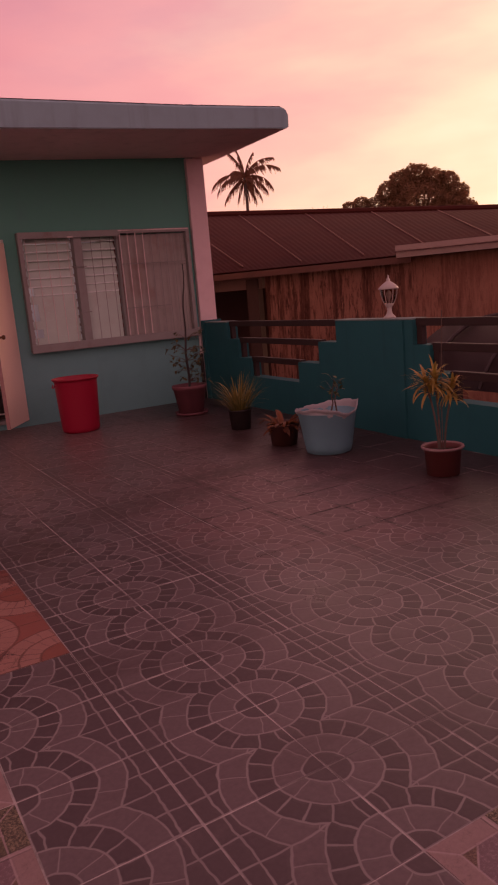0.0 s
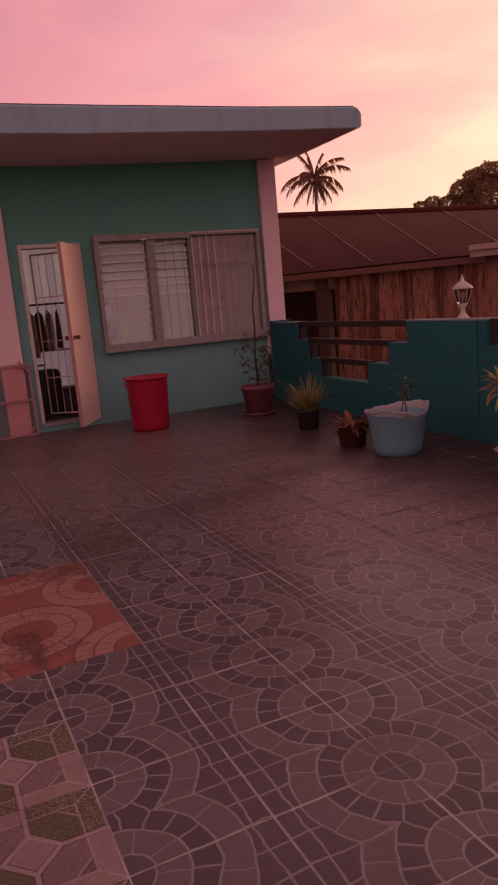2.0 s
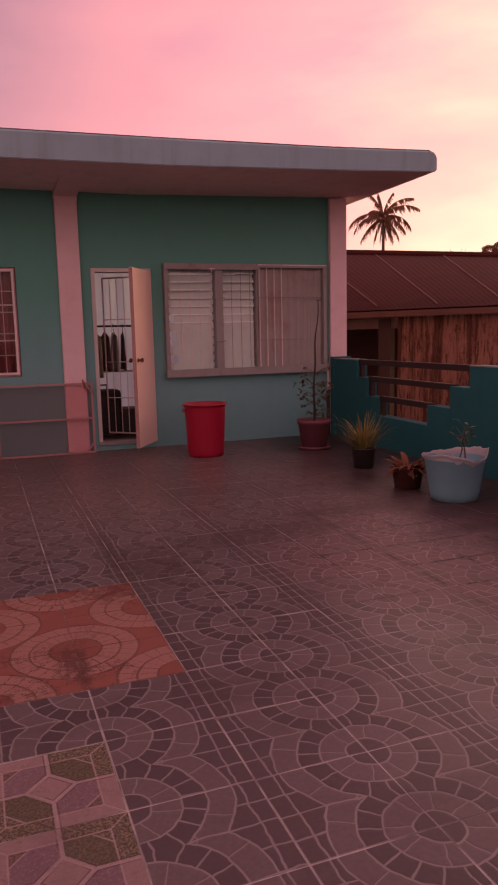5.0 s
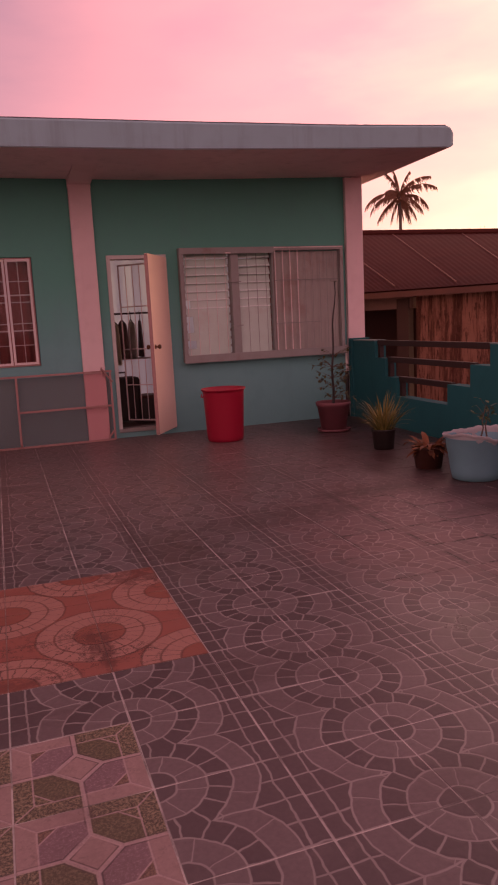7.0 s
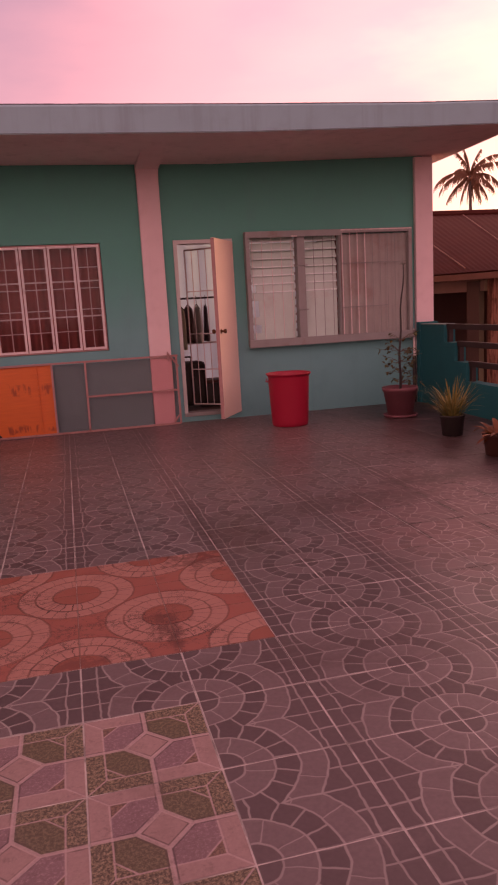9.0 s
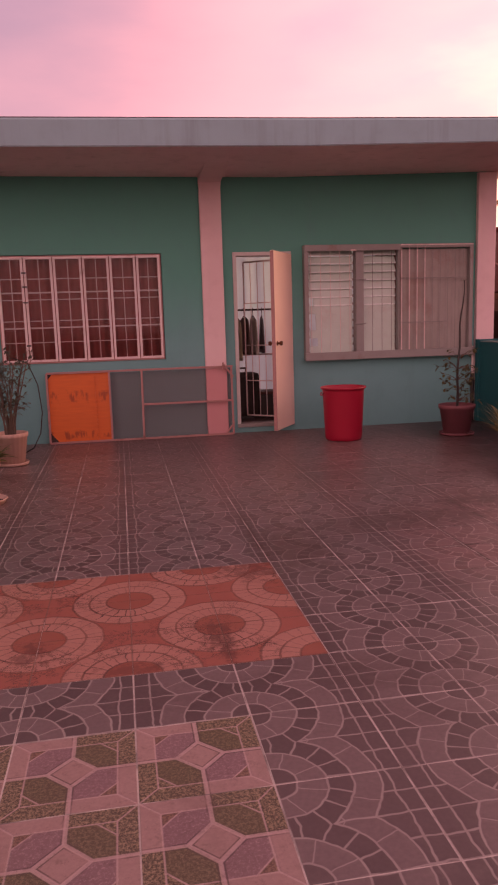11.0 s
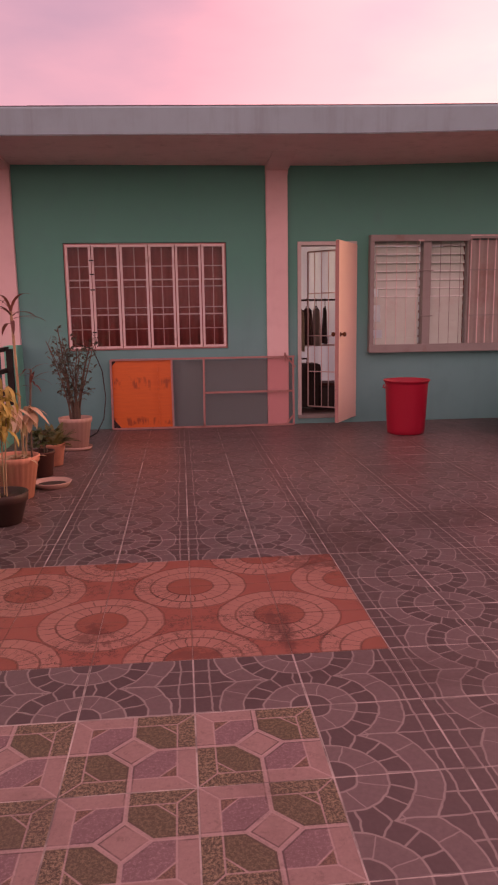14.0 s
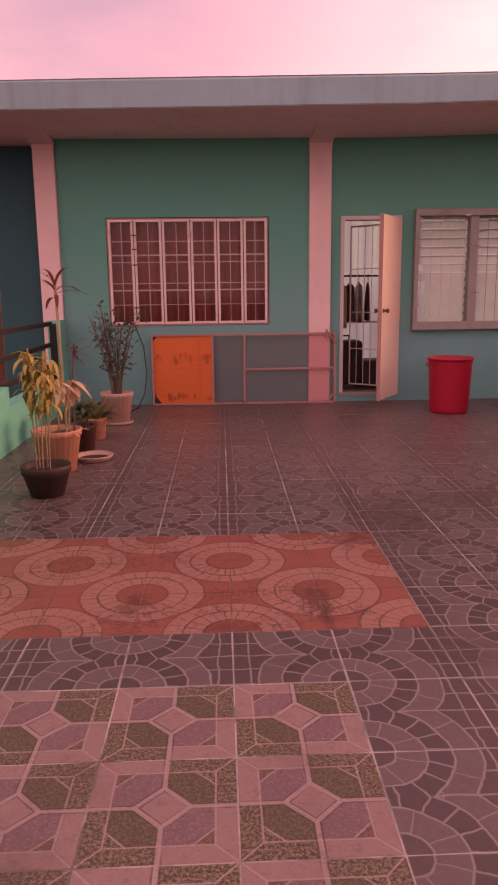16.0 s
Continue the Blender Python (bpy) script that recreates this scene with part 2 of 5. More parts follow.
def stone_pattern(m):
    """Fan-laid setts printed and moulded in the tiles: rings round every second joint, small squares between."""
    w = m.noise(9, 2, color=True)
    sep = m.nt.nodes.new("ShaderNodeSeparateXYZ")
    m.nt.links.new(w, sep.inputs[0])
    wx, wy = X(m.nt, sep.outputs[0]) - 0.5, X(m.nt, sep.outputs[1]) - 0.5
    # each tile's print sits slightly off
    slip = m.rand()
    qx = (m.x / T + wx * 0.075 + (slip - 0.5) * 0.03).fmod(2.0) - 1.0
    qy = (m.y / T + wy * 0.075 + ((slip * 7.3).fract() - 0.5) * 0.03 + 0.5).fract() - 0.5
    r = (qx * qx + qy * qy).op("SQRT")
    th = qy.op("ARCTAN2", qx) / (2 * math.pi) + 0.5
    line, tone = None, None
    for lo, hi, n, o, t in ((0.0, 0.18, 1, 0.0, 0.1), (0.18, 0.40, 8, 0.5, 0.8), (0.40, 0.59, 18, 0.0, 0.0), (0.59, 0.80, 14, 0.0, 0.75)):
        inside = r.gt(lo) * r.lt(hi)
        edge = (r - hi).abs().min((r - lo).abs() + (0.2 if lo == 0 else 0.0))
        cell = (th * n + o)
        if n > 1:
            edge = edge.min(((cell.fract() - 0.5).abs() - 0.5).abs() * r * (2 * math.pi / n) + (0.004 if t > 0.5 else 0.0))
        line = inside * edge if line is None else line + inside * edge
        tone = inside * t if tone is None else tone + inside * t
    line = line.min((qy.abs() - 0.5).abs() + r.lt(0.59) * 0.2)
    out = r.gt(0.80)
    sx = qx.abs()
    ex = (sx - 0.86).abs()
    ey = (((qy + 0.5) * 4.0).fract() - 0.5).abs() * -1.0 + 0.5
    line = line + out * ex.min(ey / 4.0).min((r - 0.80).abs())
    tone = tone + out * 0.1
    return line, tone


def tile_grey():
    m = Mat("sett_pattern_tile", 0.4)
    line, tone = stone_pattern(m)
    joint = line.band(0.004, 0.013).inv()
    mid, fine = m.noise(7, 5, rough=0.7), m.noise(60, 4)
    dark = m.mix(fine, (0.055, 0.034, 0.037), (0.098, 0.064, 0.068))
    light = m.mix(fine * 0.6 + mid * 0.4, (0.123, 0.085, 0.089), (0.203, 0.146, 0.150))
    col = m.mix(tone * (fine * 0.4 + 0.75), dark, light)
    worn = (m.y + mid * 1.2).band(1.8, 3.6)
    col = m.mix(joint * (mid * 0.5 + 0.40) * (worn * -0.4 + 1.0), col, (0.36, 0.30, 0.29))
    # dusty, worn stretch of faded print, with the sky's pinkish sheen painted in
    dx, dy = m.x - 2.0, m.y - 1.2
    dust_sheen = (dx * dx * 0.75 + dy * dy * 0.55 + (mid - 0.5) * 1.8).band(0.25, 1.5).inv() * 0.72
    col = m.mix(dust_sheen * 0.72, col, (0.205, 0.094, 0.090))
    # tiles turn paler and warmer with distance towards the house
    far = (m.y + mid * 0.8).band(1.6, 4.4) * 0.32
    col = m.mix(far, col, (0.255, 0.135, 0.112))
    col = m.mix(joint * mid.band(0.40, 0.56) * (dust_sheen + worn).clamp() * 0.8, col, (0.42, 0.32, 0.30))
    grit = m.noise(11, 9, rough=0.8)
    # joints: pale cement, black with dirt in the worn stretch
    ex, ey = ((m.x / T).fract() - 0.5).abs() * -1.0 + 0.5, ((m.y / T).fract() - 0.5).abs() * -1.0 + 0.5
    seam_x, seam_y = ex.band(0.007, 0.014).inv(), ey.band(0.007, 0.014).inv()
    patch = m.noise(1.7, 4, rough=0.6).band(0.36, 0.60)
    col = m.mix((seam_x * (patch * 0.75 + 0.2) * ((m.x + mid).band(0.1, 0.9) * worn * -0.75 + 1.0) + seam_y * (patch * 0.5 + 0.10) * (worn * -0.8 + 1.0)).clamp(), col, (0.50, 0.42, 0.40))
    soot = (ex.min(ey) + (fine - 0.5) * 0.03).band(0.0, 0.055).inv() * dust_sheen * m.noise(4.5, 6, rough=0.75).band(0.42, 0.56)
    col = m.mix((soot * 1.5).clamp(), col, (0.035, 0.016, 0.015))
    for sx, sy, ax, ay, k in ((0.22, 1.45, 0.30, 0.55, 0.60), (1.10, 1.85, 0.9, 0.28, 0.55), (1.95, 2.2, 0.60, 0.20, 0.75), (2.3, 1.35, 0.5, 0.10, 0.5), (0.9, 3.4, 0.5, 1.2, 0.25), (0.0, 1.85, 0.028, 0.62, 0.85)):
        bx, by = (m.x - sx) / ax, (m.y - sy) / ay
        blot = (bx * bx + by * by + (grit - 0.5) * 5.5).band(0.0, 1.0).inv()
        col = m.mix(blot * k, col, (0.055, 0.026, 0.023))
    # shade along the foot of the east parapet, painted dark, widest under the pots
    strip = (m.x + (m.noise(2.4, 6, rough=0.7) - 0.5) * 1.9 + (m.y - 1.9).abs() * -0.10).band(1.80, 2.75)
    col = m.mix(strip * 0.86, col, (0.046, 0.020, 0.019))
    # long smears left by run-off, and grey scuffs
    smear = m.noise(1.1, 7, (0.45, 1.6, 1), 0.72).band(0.50, 0.68)
    col = m.mix(smear * 0.40, col, (0.060, 0.028, 0.027))
    col = m.mix(m.noise(2.7, 8, rough=0.75).band(0.54, 0.70) * 0.22, col, (0.26, 0.18, 0.175))
    # damp, dirty patches
    wet = m.noise(1.3, 6, rough=0.7).band(0.56, 0.72)
    col = m.mix(wet * 0.45, col, (0.055, 0.035, 0.034))
    col = m.mix(m.rand() * 0.22, col, (0.10, 0.08, 0.08))
    m.b.inputs["Specular IOR Level"].default_value = 0.38
    return m.done(col, (wet * -0.08 + 0.26 + mid * 0.20 + dust_sheen * 0.16), line.band(0.0, 0.035) + fine * 0.3, 0.20, 0.003)


def tile_orange():
    m = Mat("ring_pattern_tile", 0.45)
    mid, fine = m.noise(8, 5, rough=0.7), m.noise(60, 4)
    u, v = m.x / T, m.y / T
    # rings round every second corner, as on a chequerboard
    a, b = (u + v) * 0.5, (u - v) * 0.5
    fa, fb = (a + 0.5).fract() - 0.5, (b + 0.5).fract() - 0.5
    cx, cy = fa + fb, fa - fb
    r = (cx * cx + cy * cy).op("SQRT")
    th = cy.op("ARCTAN2", cx) / (2 * math.pi) + 0.5
    wob = m.noise(16, 4, rough=0.7) - 0.5
    r, th = r + wob * 0.05, th + (m.noise(11, 4, rough=0.7) - 0.5) * 0.045
    disc = r.lt(0.29)
    ring1, ring2 = r.gt(0.29) * r.lt(0.5), r.gt(0.5) * r.lt(0.70)
    e1 = ((th * 22.0).fract() - 0.5).abs() * -1.0 + 0.5
    e2 = ((th * 26.0 + 0.4).fract() - 0.5).abs() * -1.0 + 0.5
    cut = ring1 * (e1 * r * 0.285).band(0.003, 0.011).inv() + ring2 * (e2 * r * 0.24).band(0.003, 0.011).inv()
    rim = (r - 0.29).abs().min((r - 0.5).abs()).min((r - 0.70).abs()).band(0.006, 0.018).inv()
    base = m.mix(mid, (0.215, 0.062, 0.046), (0.300, 0.094, 0.068))
    pale = m.mix(fine * 0.6 + mid * 0.4, (0.285, 0.122, 0.098), (0.390, 0.190, 0.152))
    col = m.mix((ring1 + ring2).clamp(), base, pale)
    col = m.mix(disc, col, m.mix(mid, (0.20, 0.055, 0.038), (0.28, 0.088, 0.060)))
    col = m.mix(rim * 0.6, col, (0.20, 0.07, 0.05))
    grime = m.noise(2.6, 6, rough=0.75).band(0.47, 0.66)
    col = m.mix((cut + rim * 0.7).clamp() * (grime * 0.65 + 0.35), col, (0.050, 0.016, 0.013))
    col = m.mix(m.noise(4.2, 7, rough=0.8).band(0.57, 0.68) * 0.4, col, (0.08, 0.024, 0.018))
    vein = (m.noise(7, 7, rough=0.75) - 0.5).abs().band(0.004, 0.016).inv() * m.noise(1.9, 3).band(0.46, 0.60)
    col = m.mix(vein * 0.9, col, (0.05, 0.018, 0.014))
    grit = m.noise(14, 9, rough=0.8)
    ex, ey = ((u).fract() - 0.5).abs() * -1.0 + 0.5, ((v).fract() - 0.5).abs() * -1.0 + 0.5
    col = m.mix(ex.min(ey).band(0.006, 0.014).inv() * 0.6, col, (0.16, 0.07, 0.05))
    for sx, sy, ax, ay, k in ((-0.42, 0.26, 0.09, 0.20, 0.65), (-0.05, 1.1, 0.35, 0.22, 0.65), (-1.22, 0.28, 0.10, 0.17, 0.6), (-0.8, 0.05, 0.2, 0.06, 0.5), (-0.40, 0.10, 0.05, 0.12, 0.6)):
        bx, by = (m.x - sx) / ax, (m.y - sy) / ay
        blot = (bx * bx + by * by + (grit - 0.5) * 7.0).band(0.0, 0.8).inv()
        col = m.mix(blot * k, col, (0.080, 0.020, 0.015))
    return m.done(col, mid * 0.2 + 0.36, fine * 0.3 + rim * -1.0, 0.4, 0.003)


def tile_star():
    m = Mat("star_pattern_tile", 0.5)
    mid, fine, speck = m.noise(8, 5), m.noise(70, 4), m.noise(100, 4, rough=0.85)
    s = (m.x / T).fract() * 2.0 - 1.0
    t = (m.y / T).fract() * 2.0 - 1.0
    A, Bq = s.abs(), t.abs()
    mx, sm = A.max(Bq), A + Bq
    purple = (s * t).lt(0.0)
    grain = m.mix(speck.band(0.42, 0.62), (0.034, 0.023, 0.013), (0.32, 0.24, 0.16))
    olive = m.mix(mid * 0.3, grain, (0.10, 0.078, 0.034))
    violet = m.mix(speck.band(0.48, 0.68) * 0.7 + mid * 0.25, (0.150, 0.082, 0.094), (0.365, 0.245, 0.258))
    pink = m.mix(fine * 0.5 + speck * 0.5, (0.19, 0.112, 0.108), (0.40, 0.262, 0.248))
    cell = m.mix(purple * sm.lt(1.12), olive, violet)
    olive_core = m.mix(speck * 0.6, (0.060, 0.046, 0.022), (0.125, 0.098, 0.048))
    cell = m.mix(purple.inv() * sm.lt(1.12) * 0.6, cell, olive_core)
    strip = m.mix(purple, olive, pink)
    col = m.mix(mx.gt(0.70), cell, strip)
    col = m.mix(purple * sm.gt(1.12) * mx.lt(0.70) * (speck * 0.8 + 0.1), col, (0.16, 0.070, 0.058))
    col = m.mix(sm.lt(0.36), col, pink)
    # hairlines round the inner square and across its corners, broad ribs from the centre to the edges
    lines = (mx - 0.70).abs().min((sm - 1.12).abs() * 0.7 + mx.gt(0.72)).min((A - Bq).abs() * 0.7 + mx.lt(0.70))
    ribs = ((sm - 0.38).abs() * 0.7).min(A.min(Bq) + sm.lt(0.36))
    pale = m.mix(fine * 0.5 + speck * 0.5, (0.31, 0.205, 0.205), (0.52, 0.375, 0.37))
    col = m.mix(lines.band(0.006, 0.020).inv() * (speck * 0.5 + 0.52), col, pale)
    col = m.mix(ribs.band(0.024, 0.038).inv() * (speck * 0.45 + 0.55), col, pale)
    # shadow line of the relief beside each rib, darkened in by colour
    rib_shadow = (ribs - 0.047).abs().band(0.004, 0.016).inv() * m.noise(5, 5, rough=0.7).band(0.40, 0.58)
    col = m.mix(rib_shadow * 0.75, col, (0.055, 0.030, 0.028))
    lines = lines.min(ribs * 0.6)
    col = m.mix(m.noise(2.0, 6, rough=0.7).band(0.48, 0.72) * 0.5, col, (0.09, 0.05, 0.045))
    col = m.mix(m.noise(26, 6, rough=0.8).band(0.52, 0.66) * 0.35, col, (0.07, 0.038, 0.034))
    col = m.mix(m.rand() * 0.12, col, (0.12, 0.07, 0.07))
    return m.done(col, mid * 0.25 + 0.40, fine * 0.5 + lines.band(0.0, 0.04), 0.4, 0.003)


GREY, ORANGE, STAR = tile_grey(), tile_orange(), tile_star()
GROUT = plain("grout", (0.52, 0.44, 0.42), 0.9, 0.35, 6, 80, dirt=(0.05, 0.035, 0.03), dirt_at=(0.4, 0.6))


def house_wall():
    """Green wall paint; the bluer light low down is coloured in, up to about the window sills."""
    m = Mat("teal_wall_paint", 0.75)
    m.b.inputs["Specular IOR Level"].default_value = 0.25
    big, mid, fine = m.noise(0.9, 5), m.noise(5, 5), m.noise(140, 3)
    drip = m.noise(3.0, 5, (2.2, 2.2, 0.18), 0.65)
    up = (m.z + (big - 0.5) * 1.2).band(0.7, 2.0)
    col = m.mix(up, (0.165, 0.362, 0.362), (0.112, 0.355, 0.283))
    col = m.mix(mid.band(0.45, 0.8) * 0.25, col, (0.12, 0.29, 0.27))
    col = m.mix(drip.band(0.55, 0.8) * 0.35, col, (0.14, 0.30, 0.28))
    return m.done(col, big * 0.15 + 0.62, fine + mid * 1.5, 0.35, 0.004)


TEAL = house_wall()
PARAPET = wall_paint("teal_parapet_paint", (0.017, 0.115, 0.125), (0.015, 0.07, 0.08))
MINT = wall_paint("mint_parapet_paint", (0.20, 0.62, 0.48), (0.10, 0.28, 0.23))
PINK = wall_paint("pale_pink_paint", (0.82, 0.61, 0.61), (0.56, 0.36, 0.36), (0.62, 0.9))
SOFFIT = wall_paint("soffit_paint", (0.88, 0.66, 0.67), (0.46, 0.31, 0.31))
FASCIA = wall_paint("weathered_fascia_paint", (0.298, 0.432, 0.472), (0.20, 0.255, 0.275), (0.48, 0.76))
WHITE = plain("white_gloss_paint", (0.77, 0.63, 0.61), 0.45, 0.12, 12, dirt=(0.28, 0.17, 0.14))
TRIM = plain("faded_frame_paint", (0.29, 0.275, 0.26), 0.55, 0.15, 8, dirt=(0.22, 0.14, 0.12))
DOOR = plain("cream_door_paint", (0.95, 0.71, 0.58), 0.45, 0.07, 3, dirt=(0.6, 0.38, 0.30), dirt_at=(0.6, 0.9))
WOOD = plain("dark_brown_wood", (0.034, 0.014, 0.012), 0.6, 0.4, 14)
RED = plain("red_plastic", (0.37, 0.007, 0.032), 0.45, 0.08, 5, bump=0.08)
STEEL = plain("rose_primed_steel", (0.42, 0.22, 0.205), 0.55, 0.25, 20, dirt=(0.16, 0.07, 0.05))
SOIL = plain("potting_soil", (0.05, 0.032, 0.022), 0.95, 0.5, 40, bump=0.9)
BLACK = plain("black_plastic", (0.035, 0.024, 0.022), 0.5, 0.3, 12)
BRASS = plain("dark_brass", (0.16, 0.07, 0.035), 0.35, 0.2, 30, metal=0.8)


def ply():
    m = Mat("orange_varnished_plywood", 0.5)
    g, s, k = m.noise(5, 5, (1.0, 1.0, 9)), m.noise(4.5, 6, (3.5, 1, 1)), m.noise(26, 4)
    col = m.mix(g, (0.56, 0.105, 0.012), (0.74, 0.16, 0.020))
    row = ((m.z - 0.56 + (k - 0.5) * 0.12).abs().band(0.03, 0.09).inv() + (m.z - 0.10 + (k - 0.5) * 0.10).abs().band(0.02, 0.06).inv()).clamp()
    col = m.mix(row * s.band(0.48, 0.62) * 0.7, col, (0.20, 0.030, 0.008))
    col = m.mix(m.noise(2.2, 5).band(0.6, 0.8) * 0.4, col, (0.36, 0.07, 0.01))
    return m.done(col, g * 0.2 + 0.4, g, 0.2, 0.002)


ORANGE_PLY = ply()


def stained_wall():
    m = Mat("rain_stained_plaster", 0.9)
    m.b.inputs["Specular IOR Level"].default_value = 0.2
    big, mid, fine = m.noise(0.35, 5), m.noise(3, 6, rough=0.7), m.noise(30, 4)
    drip = m.noise(2.2, 8, (3.2, 3.2, 0.30), 0.78)
    drop = m.noise(6.5, 7, (2.4, 2.4, 0.40), 0.78)
    col = m.mix(mid, (0.27, 0.108, 0.074), (0.41, 0.195, 0.135))
    left = (m.x + m.y * -0.4 - 3.9).band(0.0, 2.6).inv() * 0.75 + 0.25
    col = m.mix(drip.band(0.44, 0.58) * left * 0.85, col, (0.085, 0.028, 0.018))
    col = m.mix(drop.band(0.51, 0.60) * left * 0.75, col, (0.06, 0.020, 0.014))
    return m.done(col, None, fine + mid, 0.5, 0.01)


def rusty():
    m = Mat("rusty_roof_sheet", 0.9, 0.0)
    m.b.inputs["Specular IOR Level"].default_value = 0.12
    a, b, c = m.noise(0.5, 5), m.noise(2.2, 6, (1, 1, 1), 0.7), m.noise(20, 4)
    col = m.mix(b, (0.048, 0.010, 0.008), (0.092, 0.022, 0.016))
    col = m.mix(a.band(0.45, 0.7) * 0.6, col, (0.05, 0.012, 0.011))
    col = m.mix(c * 0.3, col, (0.09, 0.03, 0.022))
    return m.done(col, None, c, 0.3, 0.004)


STAINED, RUST = stained_wall(), rusty()


def leafy(name, a, b, rough=0.5, trans=0.3):
    """Thin leaf: partly lets the light from behind through."""
    m = Mat(name, rough)
    n = m.noise(25, 3)
    col = m.mix(m.island * 0.7 + n * 0.3, a, b)
    tl, mx = m.nt.nodes.new("ShaderNodeBsdfTranslucent"), m.nt.nodes.new("ShaderNodeMixShader")
    m.nt.links.new(col, tl.inputs["Color"])
    mx.inputs["Fac"].default_value = trans
    m.nt.links.new(m.b.outputs[0], mx.inputs[1])
    m.nt.links.new(tl.outputs[0], mx.inputs[2])
    m.nt.links.new(mx.outputs[0], m.nt.nodes["Material Output"].inputs["Surface"])
    return m.done(col)


LEAF = leafy("green_leaf", (0.05, 0.075, 0.03), (0.13, 0.15, 0.06))
GREYLEAF = leafy("grey_green_leaf", (0.060, 0.066, 0.050), (0.16, 0.16, 0.115))
YELLOW = leafy("yellow_leaf", (0.42, 0.21, 0.04), (0.35, 0.29, 0.075))
GRASSY = leafy("yellow_green_blade", (0.10, 0.11, 0.03), (0.42, 0.31, 0.09))
DRY = leafy("dry_cream_leaf", (0.52, 0.34, 0.20), (0.80, 0.60, 0.44))
RUSSET = leafy("russet_leaf", (0.10, 0.028, 0.012), (0.34, 0.11, 0.03))
MAROON = leafy("maroon_leaf", (0.10, 0.035, 0.030), (0.20, 0.07, 0.05))
# far foliage and palm: evening haze is mixed into these paler browns
FAR = leafy("hazed_far_foliage", (0.26, 0.14, 0.075), (0.42, 0.24, 0.12), 0.7, 0.5)
PALM = leafy("hazed_palm_leaf", (0.20, 0.08, 0.042), (0.32, 0.14, 0.07), 0.5, 0.45)
BARK = plain("grey_brown_bark", (0.13, 0.09, 0.07), 0.9, 0.4, 30, bump=0.8)
CANE = plain("pale_cane", (0.34, 0.22, 0.13), 0.7, 0.4, 40, bump=0.5)
TERRA = plain("terracotta", (0.62, 0.27, 0.18), 0.75, 0.2, 10, dirt=(0.26, 0.12, 0.09))
PALE_CLAY = plain("pale_clay", (0.56, 0.36, 0.30), 0.7, 0.15, 8, dirt=(0.34, 0.19, 0.14))
ROSE_POT = plain("dusky_rose_plastic", (0.20, 0.066, 0.078), 0.55, 0.2, 10, dirt=(0.13, 0.05, 0.04))
BROWN_POT = plain("dark_brown_pot", (0.085, 0.028, 0.020), 0.6, 0.3, 12)


# ---- setting: ground far below, terrace slab, house shell ----
def build_ground():
    bm = bmesh.new()
    bmesh.ops.create_grid(bm, x_segments=8, y_segments=8, size=900, matrix=Matrix.Translation((0, 0, -3.6)))
    setting("ground", bm, plain("dark_earth", (0.07, 0.045, 0.035), 0.95, 0.4, 0.4, 6), "dark bare earth and yards below the terrace", "ground")


WY, PY = 6.24, 6.18          # face of the house wall, face of its pillars
XL, XR = -2.68, 3.84         # inner faces of the two parapets


def tile_kind(i, j):
    """The tile whose lower corner is at (i, j) tiles."""
    if i < 0 and 0 <= j < 3:
        return "o"
    if (i < -1 and j < -1) or (i >= 1 and j < -4):
        return "s"
    return "g"


def build_floor():
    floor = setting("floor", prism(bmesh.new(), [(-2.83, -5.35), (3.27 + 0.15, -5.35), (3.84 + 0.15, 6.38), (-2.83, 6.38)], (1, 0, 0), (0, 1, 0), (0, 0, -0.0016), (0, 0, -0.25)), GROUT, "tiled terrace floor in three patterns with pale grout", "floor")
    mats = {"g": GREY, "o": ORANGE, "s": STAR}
    meshes = {}
    rest = {k: bmesh.new() for k in mats}
    rng = random.Random(5)
    for k, mt in mats.items():
        bm = bmesh.new()
        h = T / 2 - (0.0004 if k == "o" else 0.0024)
        box(bm, -h, -h, -0.012, h, h, 0.0)
        top = [e for e in bm.edges if all(v.co.z > -0.001 for v in e.verts)]
        bmesh.ops.bevel(bm, geom=top, offset=0.0015, segments=1, affect="EDGES")
        meshes[k] = bpy.data.meshes.new("tile")
        bm.to_mesh(meshes[k])
        bm.free()
        meshes[k].materials.append(mt)
    for i in range(-7, 10):
        for j in range(-13, 16):
            k = tile_kind(i, j)
            x, y = (i + 0.5) * T, (j + 0.5) * T
            face = XR - 0.047 * (6.12 - y)
            if x < XL - 0.1 or x - T / 2 > face:
                continue
            h = T / 2 - 0.0018
            if x + T / 2 > face + 0.14:
                box(rest[k], x - h, y - h, -0.012, face + 0.10, y + h, 0.0)
            elif -4 <= j <= 12:
                ob = new("tile", meshes[k])
                ob.parent = floor
                ob.matrix_local = pose(x, y, rng.uniform(-0.0006, 0.0006), rng.uniform(-0.12, 0.12), rng.uniform(-0.12, 0.12), 0)
            else:
                box(rest[k], x - h, y - h, -0.012, x + h, y + h, 0.0)
    for k in rest:
        if rest[k].verts:
            ob = part("outer_tiles", rest[k], mats[k], floor)
            ob["kind"] = "stuff"
        else:
            rest[k].free()


